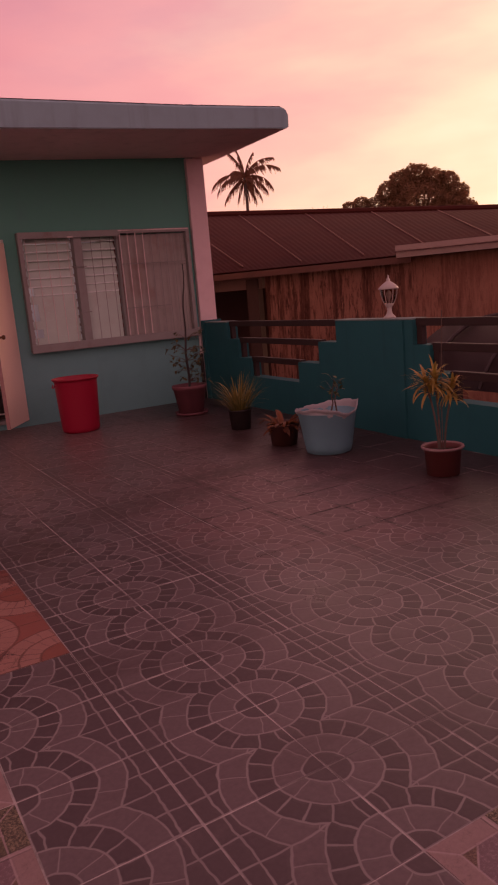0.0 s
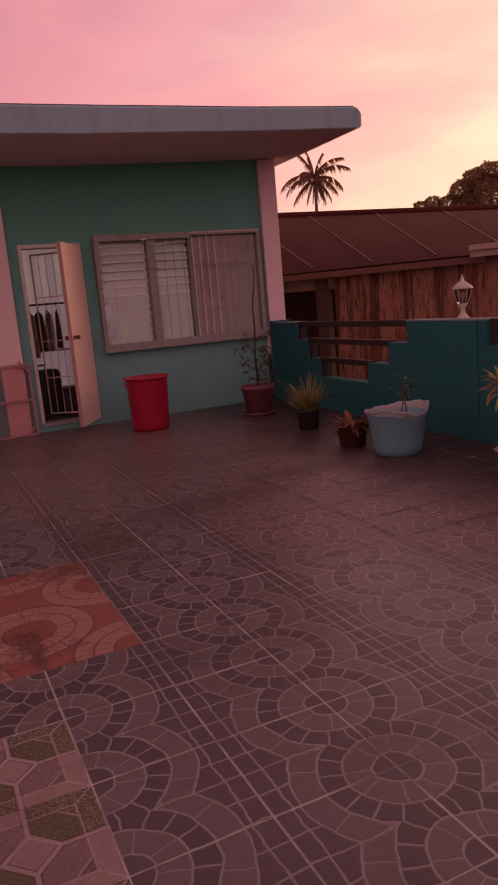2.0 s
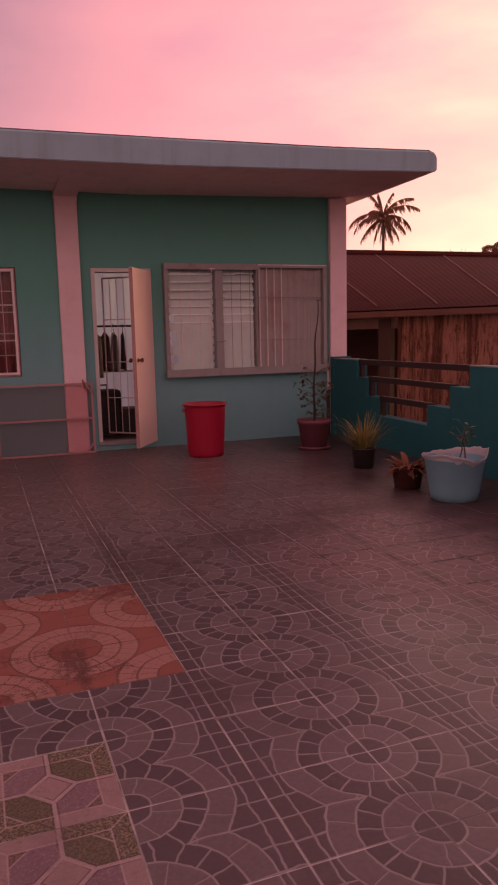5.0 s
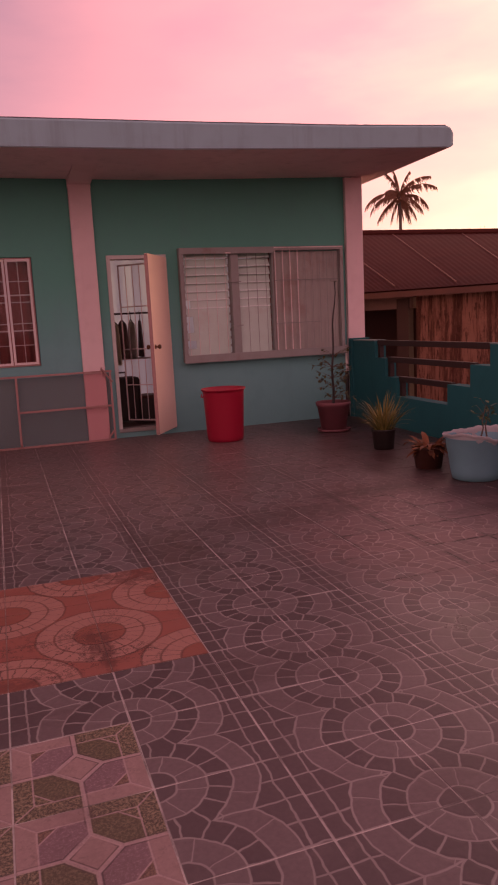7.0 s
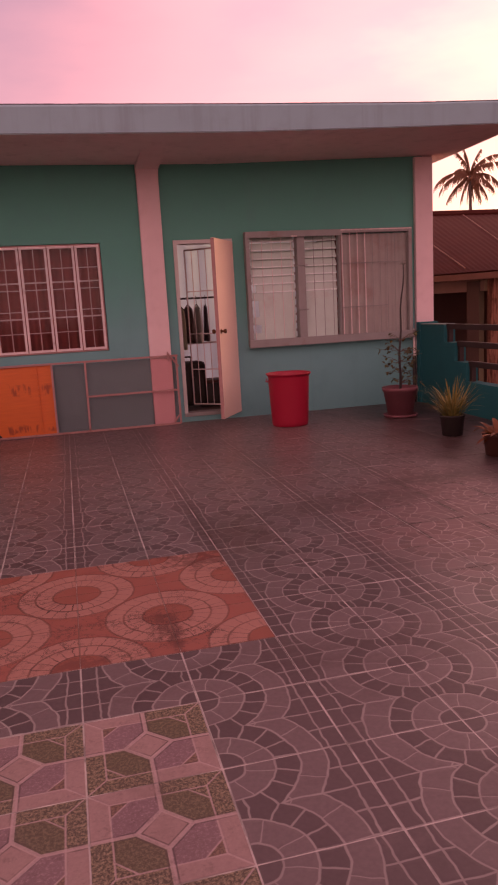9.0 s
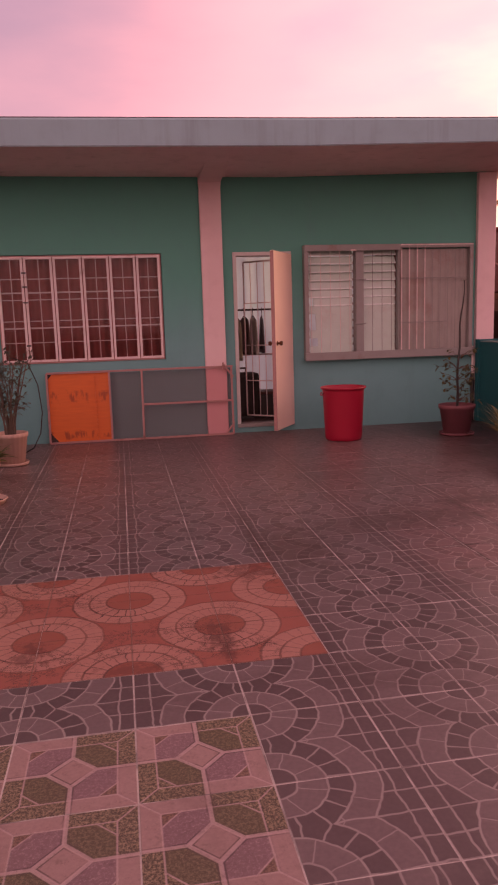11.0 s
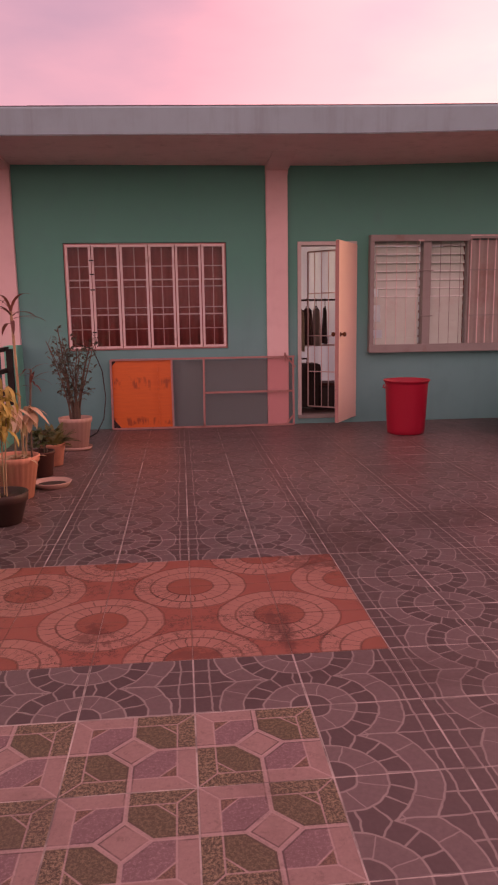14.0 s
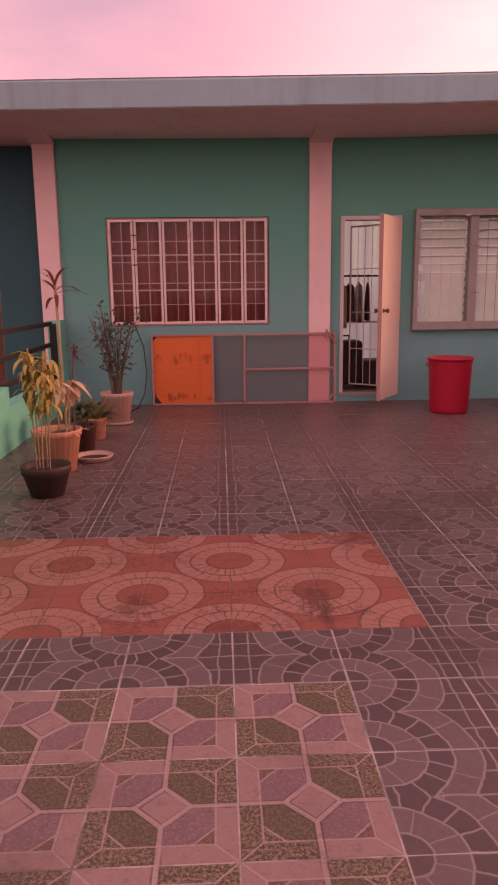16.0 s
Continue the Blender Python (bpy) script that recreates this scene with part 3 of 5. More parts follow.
def wall_with_holes(name, x0, x1, z0, z1, y0, y1, holes, material, label):
    """A wall along x with rectangular openings (xa, xb, za, zb) cut through."""
    xs = sorted({x0, x1, *[h[0] for h in holes], *[h[1] for h in holes]})
    zs = sorted({z0, z1, *[h[2] for h in holes], *[h[3] for h in holes]})
    solid = {(a, b): not any(h[0] <= xs[a] and xs[a + 1] <= h[1] and h[2] <= zs[b] and zs[b + 1] <= h[3] for h in holes) for a in range(len(xs) - 1) for b in range(len(zs) - 1)}
    bm = bmesh.new()
    vs = {}

    def v(a, y, b):
        key = (a, y, b)
        if key not in vs:
            vs[key] = bm.verts.new((xs[a], y, zs[b]))
        return vs[key]
    for (a, b), s in solid.items():
        if not s:
            continue
        for y in (y0, y1):
            bm.faces.new((v(a, y, b), v(a + 1, y, b), v(a + 1, y, b + 1), v(a, y, b + 1)))
        for da, db, p, q in ((-1, 0, (a, b), (a, b + 1)), (1, 0, (a + 1, b), (a + 1, b + 1)), (0, -1, (a, b), (a + 1, b)), (0, 1, (a, b + 1), (a + 1, b + 1))):
            if not solid.get((a + da, b + db), False):
                bm.faces.new((v(p[0], y0, p[1]), v(q[0], y0, q[1]), v(q[0], y1, q[1]), v(p[0], y1, p[1])))
    return setting(name, bm, material, label, "wall")


DOOR_X0, DOOR_X1, DOOR_Z0, DOOR_Z1 = 0.635, 1.37, 0.10, 2.225
LW = (-2.155, -0.228, 0.96, 2.225)
RW = (1.515, 3.742, 0.884, 2.288)


def build_house():
    wall_with_holes("wall_north", -2.82, 3.95, -0.25, 3.22, WY, WY + 0.15,
                    [(DOOR_X0, DOOR_X1, DOOR_Z0, DOOR_Z1), (LW[0], LW[1], LW[2], LW[3]), (RW[0] + 0.05, RW[1] - 0.05, RW[2] + 0.05, RW[3] - 0.05)], TEAL,
                    "teal painted plaster house wall with two windows and a door")
    for n, (a, b, z0) in enumerate(((-2.945, -2.70, -0.2), (0.252, 0.512, -0.2), (3.822, 4.07, -0.2))):
        bm = B(a, PY, z0, b, WY + 0.20, 3.16, 0.006)
        setting("pillar_%d" % (n + 1), bm, PINK, "pale pink painted square pillar of the house front", "pillar")
        if n == 2:
            continue
        # the slab's bracket over each pillar, running out under the eave
        bm = bmesh.new()
        w = -0.004
        prism(bm, [(0, 0.03), (0, 0.25), (-0.95, 0.25), (-0.95, 0.155), (-0.06, 0.07), (-0.06, 0.03)], (0, 1, 0), (0, 0, 1), (a + w, PY + 0.056, 2.965), (b - a - 2 * w, 0, 0))
        setting("beam_%d" % (n + 1), bm, PINK, "painted cantilever beam under the eave", "beam")
    # roof slab with a deep fascia; its front edge runs slightly askew and lifts at its end
    st = ((-6.5, 5.02, 3.10), (-2.9, 4.915, 3.10), (1.2, 4.73, 3.107), (3.1, 4.645, 3.145), (4.30, 4.589, 3.180), (4.36, 4.59, 3.184), (4.392, 4.60, 3.194))
    bm = bmesh.new()
    front, back = [], []
    for x, y, z in st:
        lift = 0.034 * min(1.0, max(0.0, (3.6 - x) / 2.4))
        e = 0.075 if x > 4.37 else 0.022 if x > 4.33 else 0.0
        front.append([bm.verts.new(p) for p in ((x, y, z + e * 0.2), (x, y - 0.004, z + 0.215 - e + lift), (x, y + 0.03, z + 0.245 - e + lift))])
        zb = 3.10 + max(0.0, x - 1.2) * 0.028
        back.append([bm.verts.new(p) for p in ((x, 10.2, zb), (x, 10.2, zb + 0.25))])
    mid = [bm.verts.new((x, PY, 3.10 + max(0.0, x - 1.2) * 0.028)) for x, y, z in st]
    for i in range(len(st) - 1):
        f, g, b0, b1 = front[i], front[i + 1], back[i], back[i + 1]
        bm.faces.new((f[0], g[0], g[1], f[1]))
        bm.faces.new((f[1], g[1], g[2], f[2]))
        bm.faces.new((f[2], g[2], b1[1], b0[1]))
        bm.faces.new((b0[0], b1[0], b1[1], b0[1]))
        bm.faces.new((f[0], g[0], mid[i + 1], mid[i]))
        bm.faces.new((mid[i], mid[i + 1], b1[0], b0[0]))
    for i in (0, -1):
        bm.faces.new((front[i][0], front[i][1], front[i][2], back[i][1], back[i][0], mid[i]))
    bmesh.ops.recalc_face_normals(bm, faces=bm.faces)
    roof = setting("roof", bm, SOFFIT, "flat concrete roof slab with a grey weathered fascia and pink soffit", "roof")
    roof.data.materials.append(FASCIA)
    for p in roof.data.polygons:
        if p.normal.y < -0.4 or p.normal.z > 0.3 or p.normal.x > 0.5:
            p.material_index = 1
    # dark roofing felt turned over the top edge, and a dark strip for the shadow along the bottom edge
    FELT_SHADE = plain("dark_felt_and_shade", (0.13, 0.12, 0.125), 0.9, 0.4, 8)
    rng = random.Random(13)
    felt, drip_shadow = bmesh.new(), bmesh.new()
    for (xa, ya, za), (xb, yb, zb) in zip(st[:-2], st[1:-2]):
        n = max(1, int((xb - xa) / 0.22))
        for i in range(n):
            p, q = i / n, (i + 1) / n
            for bm, h0, h1, out in ((felt, 0.232, 0.2455 + rng.uniform(0, 0.002), -0.020), (drip_shadow, 0.004, 0.010, 0.003)):
                ends = []
                for t in (p, q):
                    x, y, z = xa + (xb - xa) * t, ya + (yb - ya) * t, za + (zb - za) * t
                    if bm is felt:
                        la, lb = (0.034 * min(1.0, max(0.0, (3.6 - v) / 2.4)) for v in (xa, xb))
                        z += la + (lb - la) * t
                    ends.append([bm.verts.new(v) for v in ((x, y - out, z + h0), (x, y - out, z + h1), (x, y + 0.07, z + h1), (x, y + 0.07, z + h0))])
                for k in range(4):
                    bm.faces.new((ends[0][k], ends[0][(k + 1) % 4], ends[1][(k + 1) % 4], ends[1][k]))
                bm.faces.new(ends[0])
                bm.faces.new(ends[1][::-1])
    part("felt_edge", felt, FELT_SHADE, roof, "dark roofing felt along the top edge")
    part("drip_shadow_strip", drip_shadow, FELT_SHADE, roof)
    rng = random.Random(3)
    bm = bmesh.new()
    for k in range(34):
        t = rng.uniform(0.0, 1.0)
        x = -3.2 + 7.5 * t
        y = 4.93 - 0.046 * (x + 2.9)
        z = 3.345 + (0.0 if x < 1.2 else (x - 1.2) * 0.0255) + 0.034 * min(1.0, max(0.0, (3.6 - x) / 2.4))
        s = rng.uniform(0.02, 0.10)
        box(bm, x - s, y + 0.02, z - 0.012, x + s, y + 0.02 + rng.uniform(0.02, 0.06), z + rng.uniform(0.0005, 0.003))
    ob = part("crumbled_edge", bm, FASCIA, roof)
    ob["kind"] = "stuff"
    # the rooms behind: side and back walls, floor, ceiling is the slab
    INNER = plain("pale_room_paint", (0.62, 0.60, 0.56), 0.8, 0.1, 4)
    DARKROOM = plain("maroon_curtain_room", (0.16, 0.06, 0.05), 0.9, 0.2, 3)
    # the wide opening at the back is added to let sky light in
    wall_with_holes("wall_back", -2.9, 4.0, -0.25, 3.22, 9.6, 9.75, [(0.35, 3.62, 0.2, 2.9)], INNER, "back wall of the rooms with a wide opening added for sky light")
    setting("wall_inner", B(0.16, WY + 0.15, -0.1, 0.26, 9.6, 3.12), INNER, "partition wall between the two rooms", "wall")
    setting("wall_inner_2", B(3.85, WY + 0.20, -0.25, 3.95, 9.6, 3.12), INNER, "end wall of the room", "wall")
    setting("wall_west", B(-2.9, WY + 0.2, -0.25, -2.8, 9.6, 3.12), DARKROOM, "end wall of the dark room", "wall")
    setting("floor_inside", B(-2.9, WY + 0.15, -0.25, 4.0, 9.75, 0.09), plain("room_floor", (0.12, 0.07, 0.06), 0.6), "dark floor of the rooms", "floor")


def parapet_right():
    """Teal parapet with stepped openings, closed by dark wooden rails."""
    u, n = Vector((-0.047, -1, 0)).normalized(), Vector((1, -0.047, 0)).normalized()
    o = Vector((XR, 6.12, 0))

    def U(y):
        return (6.12 - y) * 1.0011
    lv = (0.38, 0.60, 0.825, 1.033)
    outline = [(U(6.12), 0), (U(6.12), lv[3])]
    tiers = []
    for e in ((5.44, 5.17, 4.88, 3.76, 3.34, 3.01), (1.87, 1.67, 1.46, 0.37, 0.03, -0.30), (-1.5, -1.75, -2.0, -3.0, -3.4, -3.7)):
        a = [U(y) for y in e]
        outline += [(a[0], lv[3]), (a[0], lv[2]), (a[1], lv[2]), (a[1], lv[1]), (a[2], lv[1]), (a[2], lv[0]), (a[3], lv[0]), (a[3], lv[1]), (a[4], lv[1]), (a[4], lv[2]), (a[5], lv[2]), (a[5], lv[3])]
        tiers.append(a)
    outline += [(U(-5.2), lv[3]), (U(-5.2), 0)]
    bm = prism(bmesh.new(), outline, u, (0, 0, 1), o, n * 0.15)
    wall = setting("parapet_east", bm, PARAPET, "teal painted terrace parapet with stepped openings", "parapet")
    cap = plain("pale_capping", (0.16, 0.22, 0.21), 0.85, 0.3, 12)
    for s0, s1 in ((U(6.12), tiers[0][0]), (tiers[0][5], tiers[1][0]), (tiers[1][5], tiers[2][0])):
        bm = bmesh.new()
        prism(bm, [(s0 + 0.003, 0), (s0 + 0.003, 0.012), (s1 - 0.003, 0.012), (s1 - 0.003, 0)], u, (0, 0, 1), o + Vector((0, 0, lv[3] + 0.001)) - n * 0.008, n * 0.166)
        part("coping", bm, cap, wall)
    for a in tiers:
        for s0, s1, z in ((a[0], a[5], lv[3] - 0.018), (a[1], a[4], lv[2] - 0.012), (a[2], a[3], lv[1] - 0.012)):
            bm = bmesh.new()
            prism(bm, [(s0 - 0.02, -0.034), (s0 - 0.02, 0.030), (s1 + 0.02, 0.030), (s1 + 0.02, -0.034)], u, (0, 0, 1), o + n * 0.035 + Vector((0, 0, z)), n * 0.06)
            bmesh.ops.bevel(bm, geom=bm.edges[:], offset=0.006, segments=2, affect="EDGES")
            part("rail", bm, WOOD, wall)
        for s, z0, z1 in ((a[0] + 0.035, lv[2], lv[3]), (a[1] + 0.035, lv[1], lv[2]), (a[2] + 0.035, lv[0], lv[1])):
            bm = bmesh.new()
            prism(bm, [(s - 0.03, z0 + 0.002), (s - 0.03, z1 - 0.045), (s + 0.03, z1 - 0.045), (s + 0.03, z0 + 0.002)], u, (0, 0, 1), o + n * 0.04, n * 0.05)
            part("upright", bm, WOOD, wall)
    part("end_block", B(3.812, 6.09, 0.001, 4.085, 6.176, 1.066), PARAPET, wall)
    # slim pier that carries the lantern
    s = U(2.12)
    bm = bmesh.new()
    prism(bm, [(s - 0.14, 0), (s - 0.14, lv[3] - 0.004), (s + 0.14, lv[3] - 0.004), (s + 0.14, 0)], u, (0, 0, 1), o - n * 0.02, n * 0.05)
    part("pier", bm, PARAPET, wall)
    return o, u, n, U


def parapet_left():
    lv = (0.385, 0.56, 0.80, 1.05)
    outline = [(-5.2, 0), (-5.2, lv[3])]
    for e in ((-1.9, -1.6, -1.3, -0.2, 0.1, 0.4), (3.16, 3.41, 3.66, 5.80, 5.84, 5.88)):
        outline += [(e[0], lv[3]), (e[0], lv[2]), (e[1], lv[2]), (e[1], lv[1]), (e[2], lv[1]), (e[2], lv[0]), (e[3], lv[0]), (e[3], lv[1]), (e[4], lv[1]), (e[4], lv[2]), (e[5], lv[2]), (e[5], lv[3])]
    outline += [(6.17, lv[3]), (6.17, 0)]
    bm = prism(bmesh.new(), outline, (0, 1, 0), (0, 0, 1), (XL, 0, 0), (-0.15, 0, 0))
    wall = setting("parapet_west", bm, MINT, "mint green terrace parapet with a stepped opening", "parapet")
    dark = plain("weathered_black_wood", (0.020, 0.013, 0.012), 0.8, 0.4, 14)
    for e in ((-1.9, -1.6, -1.3, -0.2, 0.1, 0.4), (3.16, 3.41, 3.66, 5.80, 5.84, 5.88)):
        for y0, y1, z in ((e[0], e[5], lv[3] - 0.03), (e[1], e[4], lv[2] - 0.02), (e[2], e[3], lv[1] - 0.02)):
            part("rail", B(XL - 0.135, y0 - 0.02, z - 0.026, XL - 0.095, y1 + 0.02, z + 0.022, 0.005), dark, wall)
        part("upright", B(XL - 0.094, e[3] - 0.085, lv[0] + 0.002, XL - 0.03, e[3] - 0.005, lv[3] - 0.03, 0.004), dark, wall)
    setting("parapet_south", B(XL - 0.15, -5.35, -0.25, 3.46, -5.203, 1.05), PARAPET, "teal parapet at the near end of the terrace", "parapet")
    setting("side_wall", B(-3.56, 6.62, -3.6, -2.96, 6.75, 3.09), wall_paint("blue_grey_paint", (0.038, 0.115, 0.132), (0.03, 0.07, 0.08)), "blue-grey painted side wall beyond the corner pillar", "wall")


build_ground()
build_floor()
build_house()
PO, PU, PN, PUY = parapet_right()
parapet_left()


# ---- windows and door ----
def glass(name, tint=(0.9, 0.85, 0.85)):
    m = bpy.data.materials.new(name)
    m.use_nodes = True
    nt = m.node_tree
    nt.nodes.clear()
    out, mix = nt.nodes.new("ShaderNodeOutputMaterial"), nt.nodes.new("ShaderNodeMixShader")
    tr, gl, fr = nt.nodes.new("ShaderNodeBsdfTransparent"), nt.nodes.new("ShaderNodeBsdfGlossy"), nt.nodes.new("ShaderNodeFresnel")
    tr.inputs["Color"].default_value = (*tint, 1)
    gl.inputs["Roughness"].default_value = 0.06
    fr.inputs["IOR"].default_value = 1.28
    nt.links.new(fr.outputs[0], mix.inputs["Fac"])
    nt.links.new(tr.outputs[0], mix.inputs[1])
    nt.links.new(gl.outputs[0], mix.inputs[2])
    nt.links.new(mix.outputs[0], out.inputs["Surface"])
    return m


PANE = glass("dusty_window_glass")
FROST = plain("frosted_louvre_glass", (0.57, 0.67, 0.595), 0.2, 0.10, 5, 60, bump=0.1, dirt=(0.50, 0.48, 0.43))
EDGE = plain("glass_edge_glint", (0.80, 0.86, 0.82), 0.25, 0.08, 9, bump=0.05)
CURTAIN = plain("dusky_pink_curtain", (0.385, 0.355, 0.325), 0.9, 0.2, 3, dirt=(0.30, 0.17, 0.14), dirt_at=(0.45, 0.7))
MAROON_CLOTH = plain("maroon_curtain", (0.32, 0.10, 0.09), 0.9, 0.3, 5)


def ripple_sheet(x0, x1, z0, z1, y, waves, depth, n=90):
    bm = bmesh.new()
    rows = []
    for k in range(n + 1):
        t = k / n
        yy = y + depth * math.sin(t * waves * 2 * math.pi + math.sin(t * 9) * 0.8)
        rows.append([bm.verts.new((x0 + (x1 - x0) * t, yy + dy, z)) for z, dy in ((z0, 0.01), ((z0 + z1) / 2, -0.004), (z1, 0))])
    for a, b in zip(rows, rows[1:]):
        for i in (0, 1):
            bm.faces.new((a[i], b[i], b[i + 1], a[i + 1]))
    return bm


def frame_bars(bm, x0, x1, z0, z1, y0, y1, w):
    box(bm, x0, y0, z0, x0 + w, y1, z1)
    box(bm, x1 - w, y0, z0, x1, y1, z1)
    box(bm, x0 + w, y0, z0, x1 - w, y1, z0 + w)
    box(bm, x0 + w, y0, z1 - w, x1 - w, y1, z1)
    return bm


def window_left():
    x0, x1, z0, z1 = LW
    win = setting("window_1", frame_bars(bmesh.new(), x0 + 0.010, x1 - 0.010, z0 + 0.006, z1 - 0.010, WY - 0.012, WY + 0.07, 0.022), STEEL,
                  "six-leaf steel casement window with rose frames and dark panes", "window")
    edges = [x0 + 0.02, -1.833, -1.50, -1.163, -0.848, -0.534, x1 - 0.02]
    H = z1 - z0
    for i, (a, b) in enumerate(zip(edges, edges[1:])):
        sash = part("sash", frame_bars(bmesh.new(), a + 0.006, b - 0.006, z0 + 0.025, z1 - 0.025, WY - 0.024, WY + 0.012, 0.025), WHITE, win)
        part("pane", B(a + 0.035, WY - 0.004, z0 + 0.055, b - 0.035, WY, z1 - 0.055), PANE, sash)
        # security bars just behind the glass
        bars = bmesh.new()
        for f, t in ((0.785, 0.010), (0.595, 0.010), (0.40, 0.010), (0.20, 0.010), (0.66, 0.017), (0.335, 0.017)):
            z = z0 + H * f
            box(bars, a + 0.03, WY + 0.02, z - t / 2, b - 0.03, WY + 0.032, z + t / 2)
        c = (a + b) / 2
        box(bars, c - 0.005, WY + 0.034, z0 + 0.04, c + 0.005, WY + 0.044, z1 - 0.04)
        part("security_bars", bars, WHITE, sash)
        if i == 0:
            bm = bmesh.new()
            for z in (2.02, 1.86, 1.68, 1.18):
                tube(bm, [(b - 0.02, WY - 0.03, z), (b + 0.03, WY - 0.045, z)], 0.008, 6)
            part("hinge", bm, BLACK, sash)
    cur = thing("curtain", 0, 0, 0, "maroon cloth curtain hanging behind the casement window", "curtain")
    part("cloth", ripple_sheet(x0 - 0.05, x1 + 0.05, z0 - 0.1, z1 - 0.0, WY + 0.13, 16, 0.02, 220), MAROON_CLOTH, cur, smooth=True)
    rod = bmesh.new()
    tube(rod, [(x0 - 0.1, WY + 0.27, z1 + 0.02), (x1 + 0.1, WY + 0.27, z1 + 0.02)], 0.012)
    part("rod", rod, BLACK, cur)
    part("bracket", B(x0 - 0.1, WY + 0.145, z1 + 0.0, x0 - 0.08, WY + 0.27, z1 + 0.03), BLACK, cur)


def window_right():
    x0, x1, z0, z1 = RW
    Y0 = 6.135
    win = setting("window_2", frame_bars(bmesh.new(), x0, x1, z0, z1, Y0, WY + 0.02, 0.046), TRIM,
                  "wide jalousie window in a projecting faded pink frame with white bars", "window")
    part("mullion", B(2.185, Y0 + 0.03, z0 + 0.047, 2.285, WY + 0.05, z1 - 0.047, 0.004), TRIM, win)
    part("mullion", B(2.752, Y0 + 0.06, z0 + 0.047, 2.776, WY + 0.05, z1 - 0.047, 0.004), TRIM, win)
    part("window_sill", B(x0 - 0.012, Y0 - 0.022, z0 - 0.012, x1 + 0.012, Y0 - 0.002, z0 + 0.088, 0.006), TRIM, win)
    part("head_board", B(x0 + 0.001, Y0 - 0.012, z1 - 0.078, 2.76, Y0 - 0.002, z1 - 0.001, 0.004), TRIM, win)
    part("latch", B(2.10, Y0 - 0.02, z1 - 0.082, 2.175, Y0 - 0.013, z1 - 0.062, 0.002), WHITE, win)
    rng = random.Random(11)
    for a, b in ((1.60, 2.165), (2.305, 2.735)):
        n = 13
        for k in range(n):
            z = z0 + 0.115 + k * 0.101
            tilt = radians(1 + 66 * max(0.0, k / n - 0.40) + rng.uniform(-1, 1))
            h = 0.0503 if k < 6 else 0.054
            # some slats of the first bay are broken off short at one end
            short = rng.uniform(0.05, 0.11) if a < 2 and k in (1, 3, 4, 6) else 0.0
            bm = B(a + short, -0.0025, -h, b, 0.0025, h, 0.001)
            bmesh.ops.transform(bm, matrix=Matrix.Translation((0, WY + 0.03, z)) @ Matrix.Rotation(-tilt, 4, "X"), verts=bm.verts)
            slat = part("louvre", bm, FROST, win)
            if k >= 6:
                # pale strip on a tilted slat's edge, standing for the sky's glint there
                bm = B(a + short + 0.002, -0.0045, -h - 0.004, b - 0.002, 0.0035, -h + 0.012, 0.001)
                bmesh.ops.transform(bm, matrix=Matrix.Translation((0, WY + 0.026, z)) @ Matrix.Rotation(-tilt, 4, "X"), verts=bm.verts)
                part("ground_edge", bm, EDGE, slat)
        clips = bmesh.new()
        for k in range(n):
            z = z0 + 0.115 + k * 0.101
            for x in (a - 0.012, b + 0.002):
                box(clips, x, WY + 0.02, z - 0.05, x + 0.012, WY + 0.09, z - 0.02)
        part("louvre_clips", clips, TRIM, win)
    grid = bmesh.new()
    for k in range(5):
        x = 1.60 + 0.125 * k
        tube(grid, [(x, Y0 + 0.03, z0 + 0.05), (x, Y0 + 0.03, z1 - 0.05)], 0.0036, 6)
    part("wire_grid", grid, WHITE, win)
    grid = bmesh.new()
    for k in range(3):
        x = 2.40 + 0.125 * k
        tube(grid, [(x, Y0 + 0.03, z0 + 0.05), (x, Y0 + 0.03, z1 - 0.05)], 0.0036, 6)
    for z in (1.865, 1.315):
        tube(grid, [(2.15, Y0 + 0.02, z), (2.31, Y0 + 0.02, z)], 0.006, 6)
    part("wire_grid", grid, TRIM, win)
    for k in range(10):
        x = 2.78 + 0.1035 * k
        bm = tube(bmesh.new(), [(x, Y0 + 0.012, z0 + 0.05), (x, Y0 + 0.012, z1 - 0.01)], 0.0065 if k < 4 or k == 9 else 0.004, 8)
        part("grille_bar", bm, WHITE if k < 4 or k == 9 else TRIM, win)
    for z, a, b in ((1.865, 2.77, 3.69), (1.315, 2.77, 3.40), (z1 - 0.012, 2.75, x1 - 0.005)):
        part("grille_bar", tube(bmesh.new(), [(a, Y0 + 0.004, z), (b, Y0 + 0.004, z)], 0.005 if z < 2 else 0.0085, 8), WHITE if z > 2 else TRIM, win)
    cur = thing("curtain", 0, 0, 0, "dusky pink curtain drawn behind the barred window", "curtain")
    part("cloth", ripple_sheet(2.785, 3.694, z0 + 0.05, z1 - 0.06, WY - 0.035, 9, 0.008, 180), CURTAIN, cur, smooth=True)
    part("cloth", ripple_sheet(2.745, 2.93, z0 + 0.06, z1 - 0.055, WY + 0.10, 3, 0.014, 60), MAROON_CLOTH, cur, smooth=True)
    part("rod", tube(bmesh.new(), [(2.5, WY + 0.18, z1), (3.8, WY + 0.18, z1)], 0.012), BLACK, cur)
    part("bracket", B(3.79, WY + 0.145, z1 - 0.02, 3.81, WY + 0.19, z1 + 0.02), BLACK, cur)


DOORFRAME = plain("pale_grey_frame_paint", (0.58, 0.54, 0.51), 0.5, 0.12, 12, dirt=(0.28, 0.18, 0.15))


